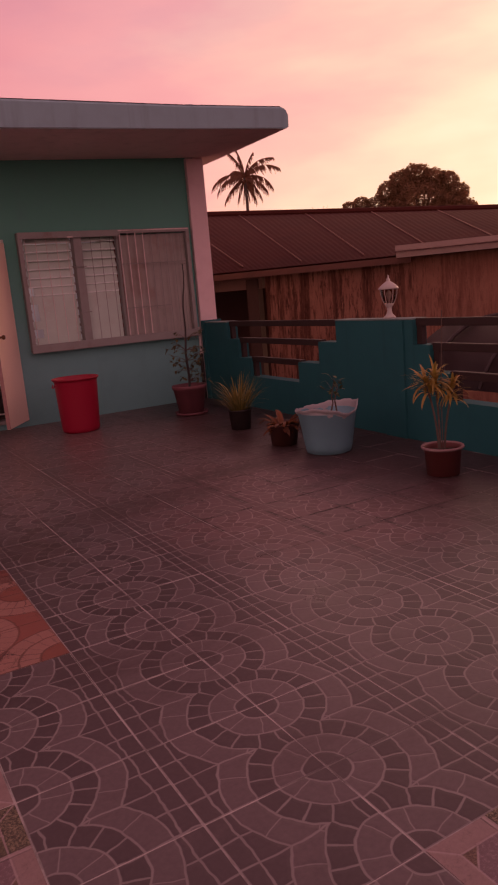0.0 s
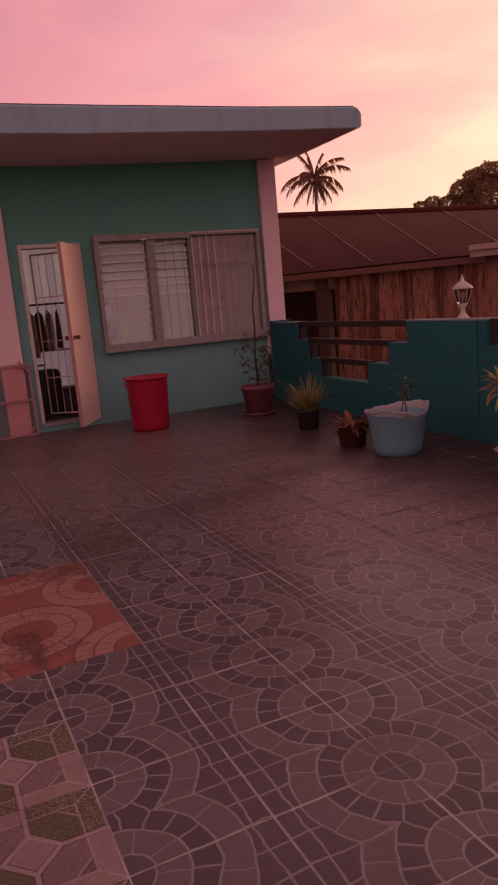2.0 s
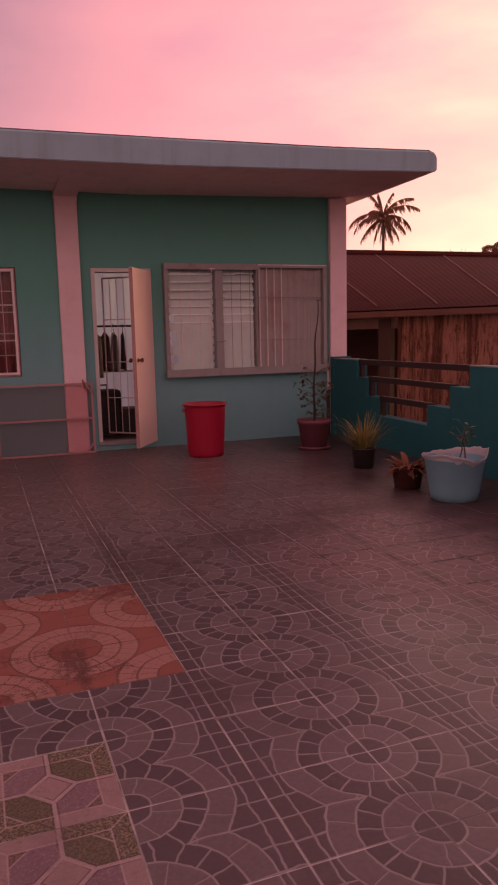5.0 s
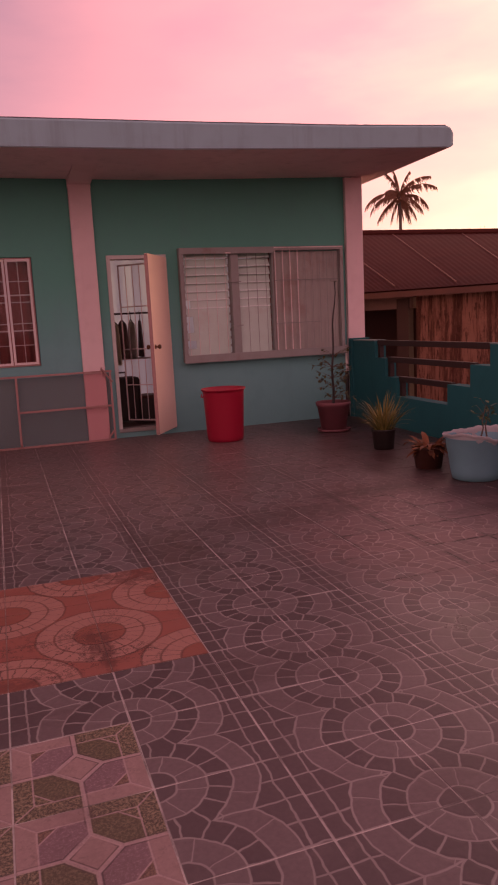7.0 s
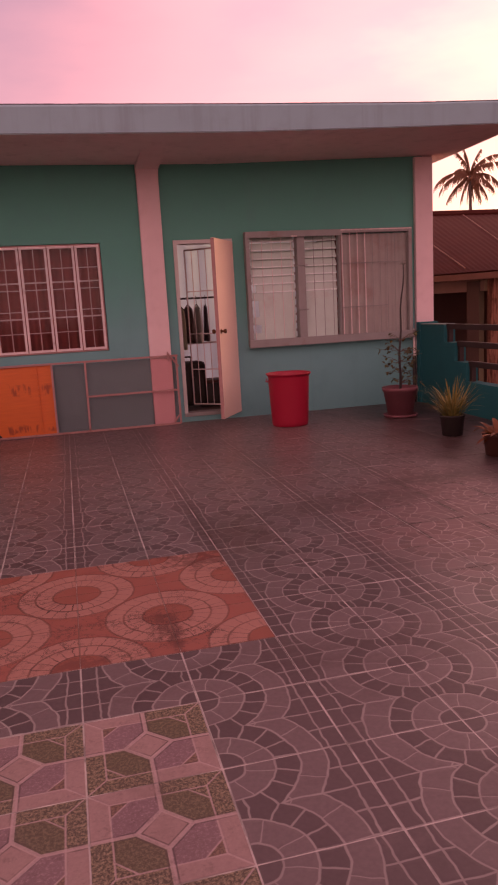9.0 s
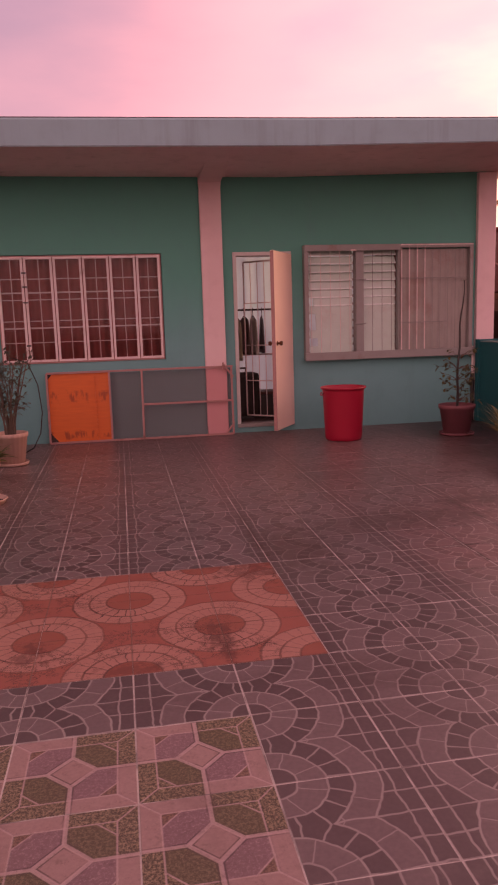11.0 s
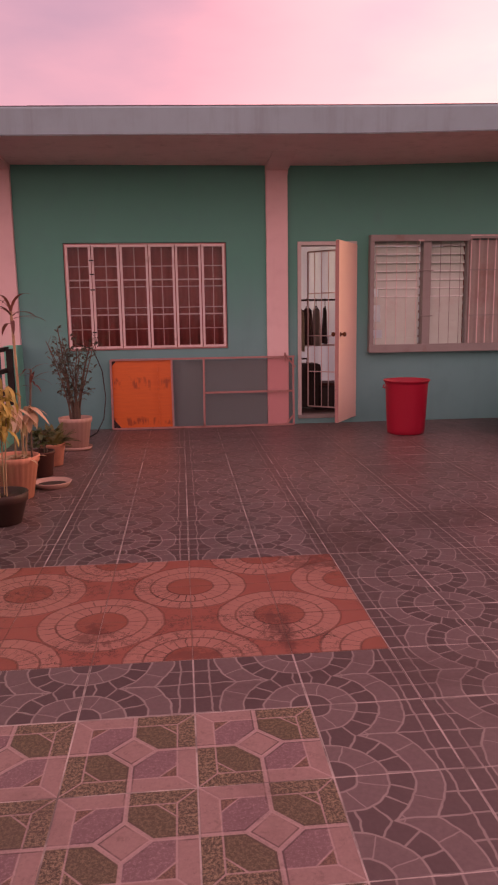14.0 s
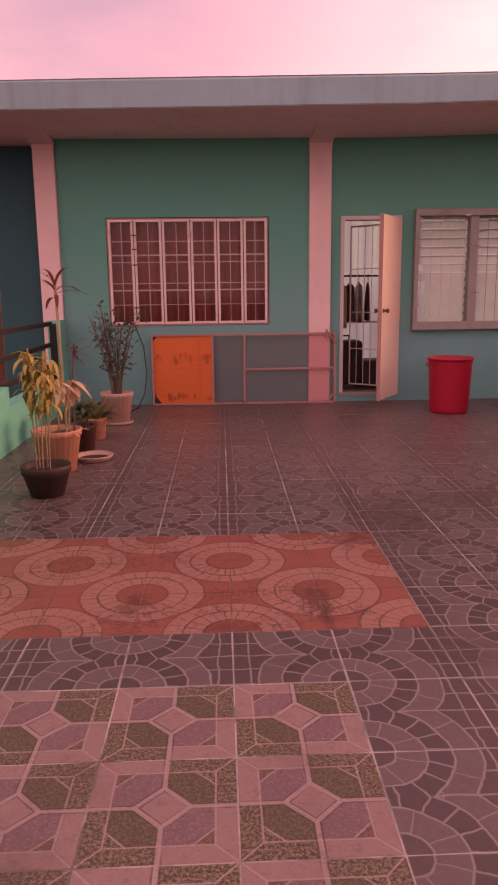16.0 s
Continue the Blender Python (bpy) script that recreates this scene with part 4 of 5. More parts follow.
def build_door():
    a, b, z0, z1 = DOOR_X0, DOOR_X1, DOOR_Z0, DOOR_Z1
    bm = bmesh.new()
    box(bm, a + 0.002, WY - 0.015, z0, a + 0.045, WY + 0.165, z1 - 0.002)
    box(bm, b - 0.045, WY - 0.015, z0, b - 0.002, WY + 0.165, z1 - 0.002)
    box(bm, a + 0.045, WY - 0.015, z1 - 0.045, b - 0.045, WY + 0.165, z1 - 0.002)
    frame_ob = setting("door_1", bm, DOORFRAME, "pale door frame with a cream door standing open", "door")
    part("threshold", B(a + 0.002, WY - 0.02, z0 - 0.035, b - 0.002, WY + 0.16, z0 + 0.012, 0.004), TRIM, frame_ob)
    hx, hy, L = b - 0.035, WY - 0.02, 0.665
    ang = math.atan2(5.63 - hy, 0.97 - hx)
    M = Matrix.Translation((hx, hy, 0)) @ Matrix.Rotation(ang, 4, "Z")
    leaf = B(0, 0.0, 0.085, L, 0.038, 2.185, 0.003)
    bmesh.ops.transform(leaf, matrix=M, verts=leaf.verts)
    leaf = part("door_leaf", leaf, DOOR, frame_ob, "cream painted flush door leaf standing open")
    for side in (-1, 1):
        bm = bmesh.new()
        lathe(bm, [(0.026, 0), (0.026, 0.006), (0.011, 0.010), (0.011, 0.030), (0.022, 0.036), (0.028, 0.052), (0.022, 0.066), (0.006, 0.07)], 20)
        bmesh.ops.transform(bm, matrix=M @ Matrix.Translation((L - 0.065, 0.038 if side > 0 else 0.0, 1.12)) @ Matrix.Rotation(radians(-90 * side), 4, "X"), verts=bm.verts)
        part("door_knob", bm, BRASS, leaf, "dark brass door knob", True)
    for z in (0.35, 1.15, 1.95):
        bm = tube(bmesh.new(), [(hx + 0.012, hy - 0.006, z - 0.05), (hx + 0.012, hy - 0.006, z + 0.05)], 0.009, 8)
        part("hinge", bm, BRASS, leaf)
    bm = B(L - 0.40, -0.012, 1.745, L - 0.12, -0.001, 1.755)
    box(bm, L - 0.38, -0.02, 1.735, L - 0.33, -0.001, 1.765)
    bmesh.ops.transform(bm, matrix=M, verts=bm.verts)
    part("bolt", bm, TRIM, leaf)
    part("edge_strip", _moved(B(L - 0.002, -0.002, 0.09, L + 0.003, 0.040, 2.18), M), STEEL, leaf)
    # barred inner gate, ajar into the room
    gx, gy, gl = b - 0.06, WY + 0.10, 0.60
    G = Matrix.Translation((gx, gy, 0)) @ Matrix.Rotation(radians(140), 4, "Z")
    gate = thing("barred_gate", gx, gy, 0, "white barred metal inner gate standing ajar", "gate", 140)
    bm = bmesh.new()
    for p, q in (((0, 0, 0.16), (gl, 0, 0.16)), ((0, 0, 2.14), (gl, 0, 2.14)), ((0, 0, 0.16), (0, 0, 2.14)), ((gl, 0, 0.16), (gl, 0, 2.14))):
        tube(bm, [p, q], 0.010, 8)
    part("gate_frame", bm, WHITE, gate)
    for k in range(1, 6):
        part("gate_bar", tube(bmesh.new(), [(gl * k / 6, 0, 0.16), (gl * k / 6, 0, 2.14)], 0.0052, 6), WHITE, gate)
    for z in (0.62, 1.08, 1.62):
        part("gate_rail", tube(bmesh.new(), [(0, 0.006, z), (gl, 0.006, z)], 0.007, 6), WHITE, gate)


def _moved(bm, M):
    bmesh.ops.transform(bm, matrix=M, verts=bm.verts)
    return bm


def room_things():
    rack = thing("clothes_rack", 0.95, 7.35, 0.09, "black metal rail rack with clothes on hangers inside the room", "rack")
    for x in (-0.62, 0.62):
        bm = bmesh.new()
        tube(bm, [(x, 0, 0.01), (x, 0, 1.46)], 0.014)
        tube(bm, [(x, -0.22, 0.012), (x, 0.22, 0.012)], 0.014)
        part("stand", bm, BLACK, rack)
    part("rail", tube(bmesh.new(), [(-0.66, 0, 1.46), (0.66, 0, 1.46)], 0.013), BLACK, rack)
    part("lower_rail", tube(bmesh.new(), [(-0.62, 0, 0.84), (0.62, 0, 0.84)], 0.012), WHITE, rack)
    cols = [(0.20, 0.13, 0.11), (0.62, 0.56, 0.42), (0.12, 0.10, 0.10), (0.66, 0.60, 0.40), (0.26, 0.18, 0.16), (0.66, 0.62, 0.52), (0.12, 0.09, 0.09)]
    rng = random.Random(4)
    words = ["dark brown", "pale khaki", "black", "straw beige", "maroon brown", "grey beige", "near-black"]
    for k, c in enumerate(cols):
        x = 0.95 - 0.50 + k * 0.125
        g = thing("hanging_shirt", x, 7.35, 1.55, words[k] + " shirt on a hanger on the clothes rail", "shirt", rng.uniform(-12, 12), "clothes on the rail")
        bm = bmesh.new()
        tube(bm, [(0, 0, 0.0), (0.0, 0.02, 0.03), (0, 0.0, -0.07)], 0.004, 6)
        tube(bm, [(0, -0.20, -0.15), (0, 0, -0.08), (0, 0.20, -0.15)], 0.006, 6)
        part("hanger", bm, BLACK, g)
        bm = bmesh.new()
        rows = []
        L = rng.uniform(0.48, 0.62)
        for i in range(9):
            t = i / 8
            w = 0.20 + 0.05 * min(1, t * 3)
            ring = []
            for j in range(14):
                a = 2 * math.pi * j / 14
                ring.append(bm.verts.new(((0.035 + 0.012 * math.sin(3 * a + k)) * math.cos(a) * (0.5 + 0.6 * t), w * math.sin(a), -0.10 - L * t - (abs(math.sin(a)) * 0.05 if i == 0 else 0))))
            rows.append(ring)
        for p, q in zip(rows, rows[1:]):
            for j in range(14):
                bm.faces.new((p[j], p[(j + 1) % 14], q[(j + 1) % 14], q[j]))
        bm.faces.new(rows[0])
        bm.faces.new(rows[-1])
        part("shirt", bm, plain("cloth_%d" % k, c, 0.9, 0.2, 12), g, smooth=True)
    # translucent sheet, added to show backlit where the room has a pale wall
    m = bpy.data.materials.new("sheer_white_sheet")
    m.use_nodes = True
    nt = m.node_tree
    tl, df, mx = nt.nodes.new("ShaderNodeBsdfTranslucent"), nt.nodes["Principled BSDF"], nt.nodes.new("ShaderNodeMixShader")
    tl.inputs["Color"].default_value = (0.74, 0.96, 0.98, 1)
    df.inputs["Base Color"].default_value = (0.7, 0.7, 0.68, 1)
    mx.inputs["Fac"].default_value = 0.25
    nt.links.new(tl.outputs[0], mx.inputs[1])
    nt.links.new(df.outputs[0], mx.inputs[2])
    nt.links.new(mx.outputs[0], nt.nodes["Material Output"].inputs["Surface"])
    sh = thing("backlit_sheet", 0, 0, 0, "added translucent white sheet, backlit by the sky, across the far opening of the room", "curtain")
    part("cloth", ripple_sheet(0.30, 3.66, 0.12, 2.93, 9.54, 13, 0.012, 260), m, sh, smooth=True)
    part("rod", tube(bmesh.new(), [(0.27, 9.54, 2.95), (3.7, 9.54, 2.95)], 0.014), BLACK, sh)
    part("bracket", B(3.66, 9.54, 2.93, 3.69, 9.60, 2.97), BLACK, sh)
    bag = thing("suitcase", 0.78, 6.95, 0.09, "black fabric suitcase standing on the room floor", "suitcase", 8)
    shell = part("shell", B(-0.26, -0.15, 0.03, 0.26, 0.15, 0.62, 0.05), BLACK, bag, smooth=False)
    part("handle", tube(bmesh.new(), [(-0.1, 0, 0.61), (-0.1, 0, 0.68), (0.1, 0, 0.68), (0.1, 0, 0.61)], 0.012), BLACK, shell)
    for x in (-0.2, 0.2):
        part("wheel", tube(bmesh.new(), [(x, -0.02, 0.028), (x, 0.02, 0.028)], 0.028, 12), BLACK, bag)
    box2 = thing("storage_box", 1.18, 7.0, 0.09, "black plastic storage box with a lid on the room floor", "box", -6)
    part("body", B(-0.2, -0.16, 0.0, 0.2, 0.16, 0.32, 0.015), BLACK, box2)
    part("lid", B(-0.215, -0.175, 0.321, 0.215, 0.175, 0.36, 0.012), BROWN_POT, box2)


window_left()
window_right()
build_door()
room_things()


# ---- things on the terrace ----
def bed_frame():
    y = 6.10
    fr = thing("steel_frame", 0, y, 0, "rose-primed steel frame leaning on the wall with one orange board", "frame")
    x0, x1, z1 = -1.655, 0.562, 0.848
    r = 0.0115
    for p, q in (((x0, 0, 0.016), (x1, 0, 0.016)), ((x0, 0.055, z1), (x1 + 0.02, 0.055, z1)), ((x0, 0, 0.016), (x0, 0.055, z1)), ((x1, 0, 0.016), (x1, 0.055, z1)), ((-0.925, 0, 0.016), (-0.925, 0.055, z1)), ((-0.545, 0, 0.016), (-0.535, 0.055, z1)), ((-0.535, 0.028, 0.43), (x1, 0.028, 0.43))):
        d = (Vector(q) - Vector(p))
        bm = B(-r, -r, 0, r, r, d.length, 0.002)
        bmesh.ops.transform(bm, matrix=Matrix.Translation(p) @ d.to_track_quat("Z", "Y").to_matrix().to_4x4(), verts=bm.verts)
        part("bar", bm, STEEL, fr)
    for p, q in (((x1 - 0.10, 0.03, z1 + 0.03), (x1 + 0.02, 0.02, z1 - 0.13)), ((x1 - 0.09, 0, 0.02), (x1 - 0.005, 0.004, 0.13)), ((x1 - 0.10, 0.05, z1 - 0.06), (x1 - 0.10, 0.05, z1 + 0.05))):
        part("brace", tube(bmesh.new(), [p, q], 0.011, 6), STEEL, fr)
    bm = bmesh.new()
    prism(bm, [(x0 + 0.012, 0.012), (-0.937, 0.012), (-0.937, z1 - 0.012), (x0 + 0.012, z1 - 0.012)], (1, 0, 0), (0, 0.0655, 1), (0, 0.018, 0), (0, 0.012, 0))
    part("board", bm, ORANGE_PLY, fr, "orange varnished plywood board with dark stains")
    bm = bmesh.new()
    prism(bm, [(-1.115, 0.02), (-1.085, 0.02), (-1.10, z1 - 0.02), (-1.125, z1 - 0.02)], (1, 0, 0), (0, 0.0655, 1), (0, -0.006, 0), (0, 0.022, 0))
    part("batten", bm, ORANGE_PLY, fr)
    for cx, cz, sx, sz in ((x0 + 0.01, 0.015, 1, 1), (x0 + 0.01, z1 - 0.015, 0.5, -0.5)):
        bm = bmesh.new()
        prism(bm, [(cx, cz), (cx + 0.1 * sx, cz), (cx, cz + 0.12 * sz)], (1, 0, 0), (0, 0.0655, 1), (0, 0.012, 0), (0, 0.005, 0))
        part("corner_plate", bm, WOOD, fr)
    m = Mat("rose_gauze", 0.9)
    gauze = m.done(m.mix(m.noise(60), (0.20, 0.13, 0.13), (0.30, 0.22, 0.21)))
    tr, mx = m.nt.nodes.new("ShaderNodeBsdfTransparent"), m.nt.nodes.new("ShaderNodeMixShader")
    tr.inputs["Color"].default_value = (0.98, 0.875, 0.88, 1)
    mx.inputs["Fac"].default_value = 0.08
    m.nt.links.new(tr.outputs[0], mx.inputs[1])
    m.nt.links.new(m.b.outputs[0], mx.inputs[2])
    m.nt.links.new(mx.outputs[0], m.nt.nodes["Material Output"].inputs["Surface"])
    bm = bmesh.new()
    prism(bm, [(-0.91, 0.02), (x1 - 0.01, 0.02), (x1 - 0.01, z1 - 0.02), (-0.91, z1 - 0.02)], (1, 0, 0), (0, 0.0655, 1), (0, 0.024, 0), (0, 0.002, 0))
    part("gauze", bm, gauze, fr, "thin rose-grey see-through gauze").visible_shadow = False


def red_bin():
    b = thing("waste_bin", 1.725, 5.28, 0, "tall red plastic bin standing empty on the tiles", "bin")
    bm = bmesh.new()
    lathe(bm, [(0.19, 0.0), (0.205, 0.012), (0.212, 0.05), (0.238, 0.575), (0.239, 0.578), (0.246, 0.580), (0.247, 0.592), (0.259, 0.596), (0.262, 0.611), (0.256, 0.614), (0.246, 0.610), (0.240, 0.585), (0.224, 0.53), (0.20, 0.03)], 56)
    body = part("body", bm, RED, b, smooth=True)
    bm = tube(bmesh.new(), [(-0.245, -0.05, 0.555), (-0.262, -0.03, 0.525), (-0.262, 0.03, 0.525), (-0.245, 0.05, 0.555)], 0.007, 8)
    part("handle", bm, RED, body)


def pot(name, x, y, r, h, material, label, taper=0.74, rim=0.03, flutes=0, saucer=None, soil=True, rz=0):
    p = thing(name, x, y, 0, label, "plant pot", rz, "pots on the terrace")
    z0 = 0.022 if saucer else 0.0
    rb, k = r * taper, 0.012
    prof = [(rb * 0.9, z0), (rb, z0 + 0.004), (r * 0.95, z0 + h - rim), (r * 1.0, z0 + h - rim + 0.003), (r * 1.03, z0 + h - 0.004), (r * 1.01, z0 + h), (r - k, z0 + h - 0.003), (r * 0.95 - k, z0 + h - rim - 0.01), (r * 0.90 - k, z0 + h * 0.6)]
    bm = bmesh.new()
    lathe(bm, prof, 72 if flutes else 44, 0.022 if flutes else 0.0, flutes)
    part("body", bm, material, p, smooth=True)
    if soil:
        def lump(a, rr, z):
            return 0.0, 0.008 * math.sin(5 * a + rr * 60)
        bm = bmesh.new()
        lathe(bm, [(r * 0.93 - k, z0 + h * 0.70), (r * 0.94 - k, z0 + h * 0.80), (r * 0.5, z0 + h * 0.84), (r * 0.05, z0 + h * 0.85)], 24, wob=lump)
        part("soil", bm, SOIL, p)
    if saucer:
        bm = bmesh.new()
        lathe(bm, [(rb * 1.05, 0.0), (rb * 1.3, 0.006), (rb * 1.38, 0.034), (rb * 1.34, 0.036), (rb * 1.25, 0.014), (rb * 1.0, 0.016)], 40)
        part("saucer", bm, saucer, p, smooth=True)
    return p, z0 + h * 0.82


def shrub(name, x, y, z, label, stems, leaf_mat, seed, spread, height, leaf, n_leaf, bark=BARK, low=0.25, droop=30):
    """A plant with thin upright stems, side twigs and loose small leaves."""
    rng = random.Random(seed)
    p = thing(name, x, y, z, label, "plant", 0, "plants on the terrace")
    leaves = bmesh.new()
    for s in range(stems):
        a0, lean = rng.uniform(0, 6.28), rng.uniform(0.3, 1.0) * spread
        H = height * rng.uniform(0.7, 1.0)
        bx, by = rng.uniform(-0.05, 0.05), rng.uniform(-0.05, 0.05)
        pts = []
        for i in range(7):
            t = i / 6
            pts.append(Vector((bx + math.cos(a0) * lean * t ** 1.5 + rng.uniform(-0.012, 0.012), by + math.sin(a0) * lean * t ** 1.5 + rng.uniform(-0.012, 0.012), H * t)))
        pts[0].z = -0.03
        part("stem", tube(bmesh.new(), pts, [0.010 - 0.0012 * i for i in range(7)], 6), bark, p)
        twigs = bmesh.new()
        for q in range(n_leaf // stems):
            t = rng.uniform(low, 1.0)
            i = min(5, int(t * 6))
            o = pts[i].lerp(pts[i + 1], t * 6 - i)
            ya = rng.uniform(0, 6.28)
            tl = rng.uniform(0.02, 0.16) * (1.2 - t * 0.6)
            e = o + Vector((math.cos(ya) * tl, math.sin(ya) * tl, rng.uniform(-0.02, 0.10)))
            tube(twigs, [o, e], [0.0022, 0.0012], 4, False)
            for k in range(rng.randint(1, 3)):
                blade(leaves, e.lerp(o, rng.uniform(0, 0.4)), ya + rng.uniform(-1.2, 1.2), leaf * rng.uniform(0.6, 1.1), leaf * 0.45, rng.uniform(-30, 50), droop, 3)
        part("twigs", twigs, bark, p)["kind"] = "stuff"
    part("leaves", leaves, leaf_mat, p)
    return p


def tuft(name, x, y, z, label, n, length, width, mat_, seed, rise=(55, 88), droop=(40, 110), r=0.05):
    rng = random.Random(seed)
    p = thing(name, x, y, z, label, "plant", 0, "plants on the terrace")
    bm = bmesh.new()
    for k in range(n):
        a = rng.uniform(0, 6.28)
        q = rng.uniform(0, r)
        blade(bm, (math.cos(a) * q, math.sin(a) * q, -0.02), a + rng.uniform(-0.5, 0.5), length * rng.uniform(0.5, 1.1), width * rng.uniform(0.7, 1.2), rng.uniform(*rise), rng.uniform(*droop), 6)
    part("leaves", bm, mat_, p)
    return p


def cane_plant(name, x, y, z, label, canes, mat_, seed, leaf_len, leaf_w, n_leaf, hang=(20, -40), droop=(50, 110), cane_mat=CANE, r=0.009, top=0.8):
    """Bare canes with a head of long leaves on each; canes: (x, y, height, lean x, lean y)."""
    rng = random.Random(seed)
    p = thing(name, x, y, z, label, "plant", 0, "plants on the terrace")
    for cx, cy, h, lx, ly in canes:
        bm = bmesh.new()
        n = 16
        fine = []
        for i in range(n + 1):
            t = i / n
            fine.append(Vector((cx + lx * t * t, cy + ly * t * t, -0.03 + (h + 0.03) * t)))
        tube(bm, fine, [r * (1.12 if i % 2 else 0.94) for i in range(n + 1)], 7)
        part("cane", bm, cane_mat, p)
        lv = bmesh.new()
        for k in range(n_leaf):
            a = k * 2.4 + rng.uniform(-0.4, 0.4)
            t = rng.uniform(top, 1.0)
            o = Vector((cx + lx * t * t, cy + ly * t * t, h * t))
            blade(lv, o, a, leaf_len * rng.uniform(0.6, 1.1), leaf_w * rng.uniform(0.7, 1.1), rng.uniform(min(hang), max(hang)), rng.uniform(*droop), 6)
        part("leaf_head", lv, mat_, p)
    return p


def terrace_plants():
    OLIVEY = leafy("yellowing_olive_leaf", (0.26, 0.25, 0.07), (0.66, 0.46, 0.13))
    # east side
    p, z = pot("flower_pot", 3.06, 5.14, 0.205, 0.335, ROSE_POT, "dusky rose plastic flower pot with a sapling on a saucer", 0.72, 0.05, saucer=ROSE_POT)
    sap = thing("sapling", 3.06, 5.14, z, "thin leggy sapling with few small leaves", "plant", 0, "plants on the terrace")
    pts = [Vector((0.012 * math.sin(i * 1.3), 0.01 * math.cos(i), -0.03 + 1.50 * i / 12)) + Vector((0.07 * (i / 12) ** 2, 0, 0)) for i in range(13)]
    part("stem", tube(bmesh.new(), pts, [0.017 - 0.0009 * i for i in range(13)], 7), BLACK, sap)
    rng = random.Random(8)
    lv, tw = bmesh.new(), bmesh.new()
    for k in range(46):
        t = rng.uniform(0.10, 0.50)
        o = pts[int(t * 12)]
        a = rng.gauss(0.0, 0.9) if k % 4 else rng.uniform(2.4, 3.8)
        L = rng.uniform(0.10, 0.30)
        e = o + Vector((math.cos(a) * L, math.sin(a) * L * 0.6, rng.uniform(-0.02, 0.14)))
        tube(tw, [o, o.lerp(e, 0.5) + Vector((0, 0, 0.02)), e], [0.003, 0.0022, 0.0015], 5, False)
        for j in range(4):
            blade(lv, o.lerp(e, rng.uniform(0.5, 1.0)), a + rng.uniform(-1.4, 1.4), rng.uniform(0.04, 0.085), 0.032, rng.uniform(-40, 40), 40, 3)
    for j in range(5):
        blade(lv, pts[-1], j * 1.3, 0.05, 0.018, 20, 40, 3)
    part("twigs", tw, BARK, sap)["kind"] = "stuff"
    part("leaves", lv, leafy("dull_olive_leaf", (0.035, 0.042, 0.018), (0.17, 0.14, 0.05)), sap)
    p, z = pot("flower_pot", 2.945, 3.73, 0.125, 0.21, BLACK, "small black plastic nursery pot with a grassy plant", 0.8, 0.02)
    tuft("grassy_plant", 2.945, 3.73, z, "yellow-green grassy plant with arching blades", 140, 0.46, 0.013, GRASSY, 21, (50, 88), (10, 90), 0.08)
    p, z = pot("flower_pot", 2.81, 2.70, 0.145, 0.20, BROWN_POT, "low brown clay pot with a russet plant", 0.78, 0.03)
    tuft("russet_plant", 2.81, 2.70, z, "russet plant with short drooping leaves", 46, 0.24, 0.05, RUSSET, 22, (20, 75), (40, 120), 0.07)
    # blue pail lined with a rumpled sack
    pail = thing("blue_pail", 2.905, 2.15, 0, "pale blue plastic pail with a rumpled white sack inside", "pail")
    pail.scale = (1.06, 1.06, 1.0)
    PAIL = plain("pale_blue_plastic", (0.155, 0.305, 0.355), 0.6, 0.15, 6, dirt=(0.22, 0.32, 0.34))
    bm = bmesh.new()
    lathe(bm, [(0.165, 0), (0.178, 0.006), (0.19, 0.06), (0.232, 0.345), (0.236, 0.35), (0.228, 0.346), (0.18, 0.06)], 48)
    part("body", bm, PAIL, pail, smooth=True)

    def rum(a, r, z):
        s = 0.012 * math.sin(3 * a + 1) + 0.006 * math.sin(11 * a) + 0.004 * math.sin(23 * a)
        up = 0.022 * math.sin(2 * a + 0.9) + 0.010 * math.sin(3 * a + 2) + 0.005 * math.sin(9 * a) + 0.003 * math.sin(23 * a)
        up += 0.045 * max(0.0, math.cos(a + 0.63)) ** 10 + 0.012 * max(0.0, math.cos(a - 1.0)) ** 4
        s += 0.018 * max(0.0, math.cos(a + 0.63)) ** 10
        if z < 0.33:
            return s * 0.15, up * 0.25
        return s * 0.5, up
    SACK = plain("white_woven_sack", (0.40, 0.37, 0.38), 0.75, 0.1, 9, dirt=(0.42, 0.28, 0.27))
    bm = bmesh.new()
    lathe(bm, [(0.236, 0.350), (0.240, 0.354), (0.246, 0.371), (0.245, 0.376), (0.242, 0.376), (0.234, 0.360), (0.230, 0.350), (0.227, 0.325), (0.215, 0.27), (0.205, 0.235)], 80, wob=rum, cap=False)
    part("sack", bm, SACK, pail, "rumpled white woven sack", True)
    bm = bmesh.new()
    lathe(bm, [(0.195, 0.20), (0.20, 0.235), (0.10, 0.25), (0.01, 0.25)], 24)
    part("soil", bm, SOIL, pail)
    shrub("seedling", 2.96, 2.16, 0.25, "thin dark seedling with few leaves", 2, LEAF, 31, 0.05, 0.42, 0.06, 14, BARK, 0.6)
    p, z = pot("flower_pot", 2.98, 0.90, 0.135, 0.20, plain("dull_maroon_clay", (0.13, 0.030, 0.026), 0.6, 0.25, 10), "low dull maroon pot with a pale rim and a yellow cordyline", 0.84, 0.018)
    part("rim", lathe(bmesh.new(), [(0.136, 0.186), (0.146, 0.190), (0.150, 0.200), (0.146, 0.208), (0.134, 0.206), (0.130, 0.198)], 44, cap=False), plain("pale_lilac_rim", (0.30, 0.17, 0.17), 0.6, 0.2, 14), p, "pale chipped pot rim", True)
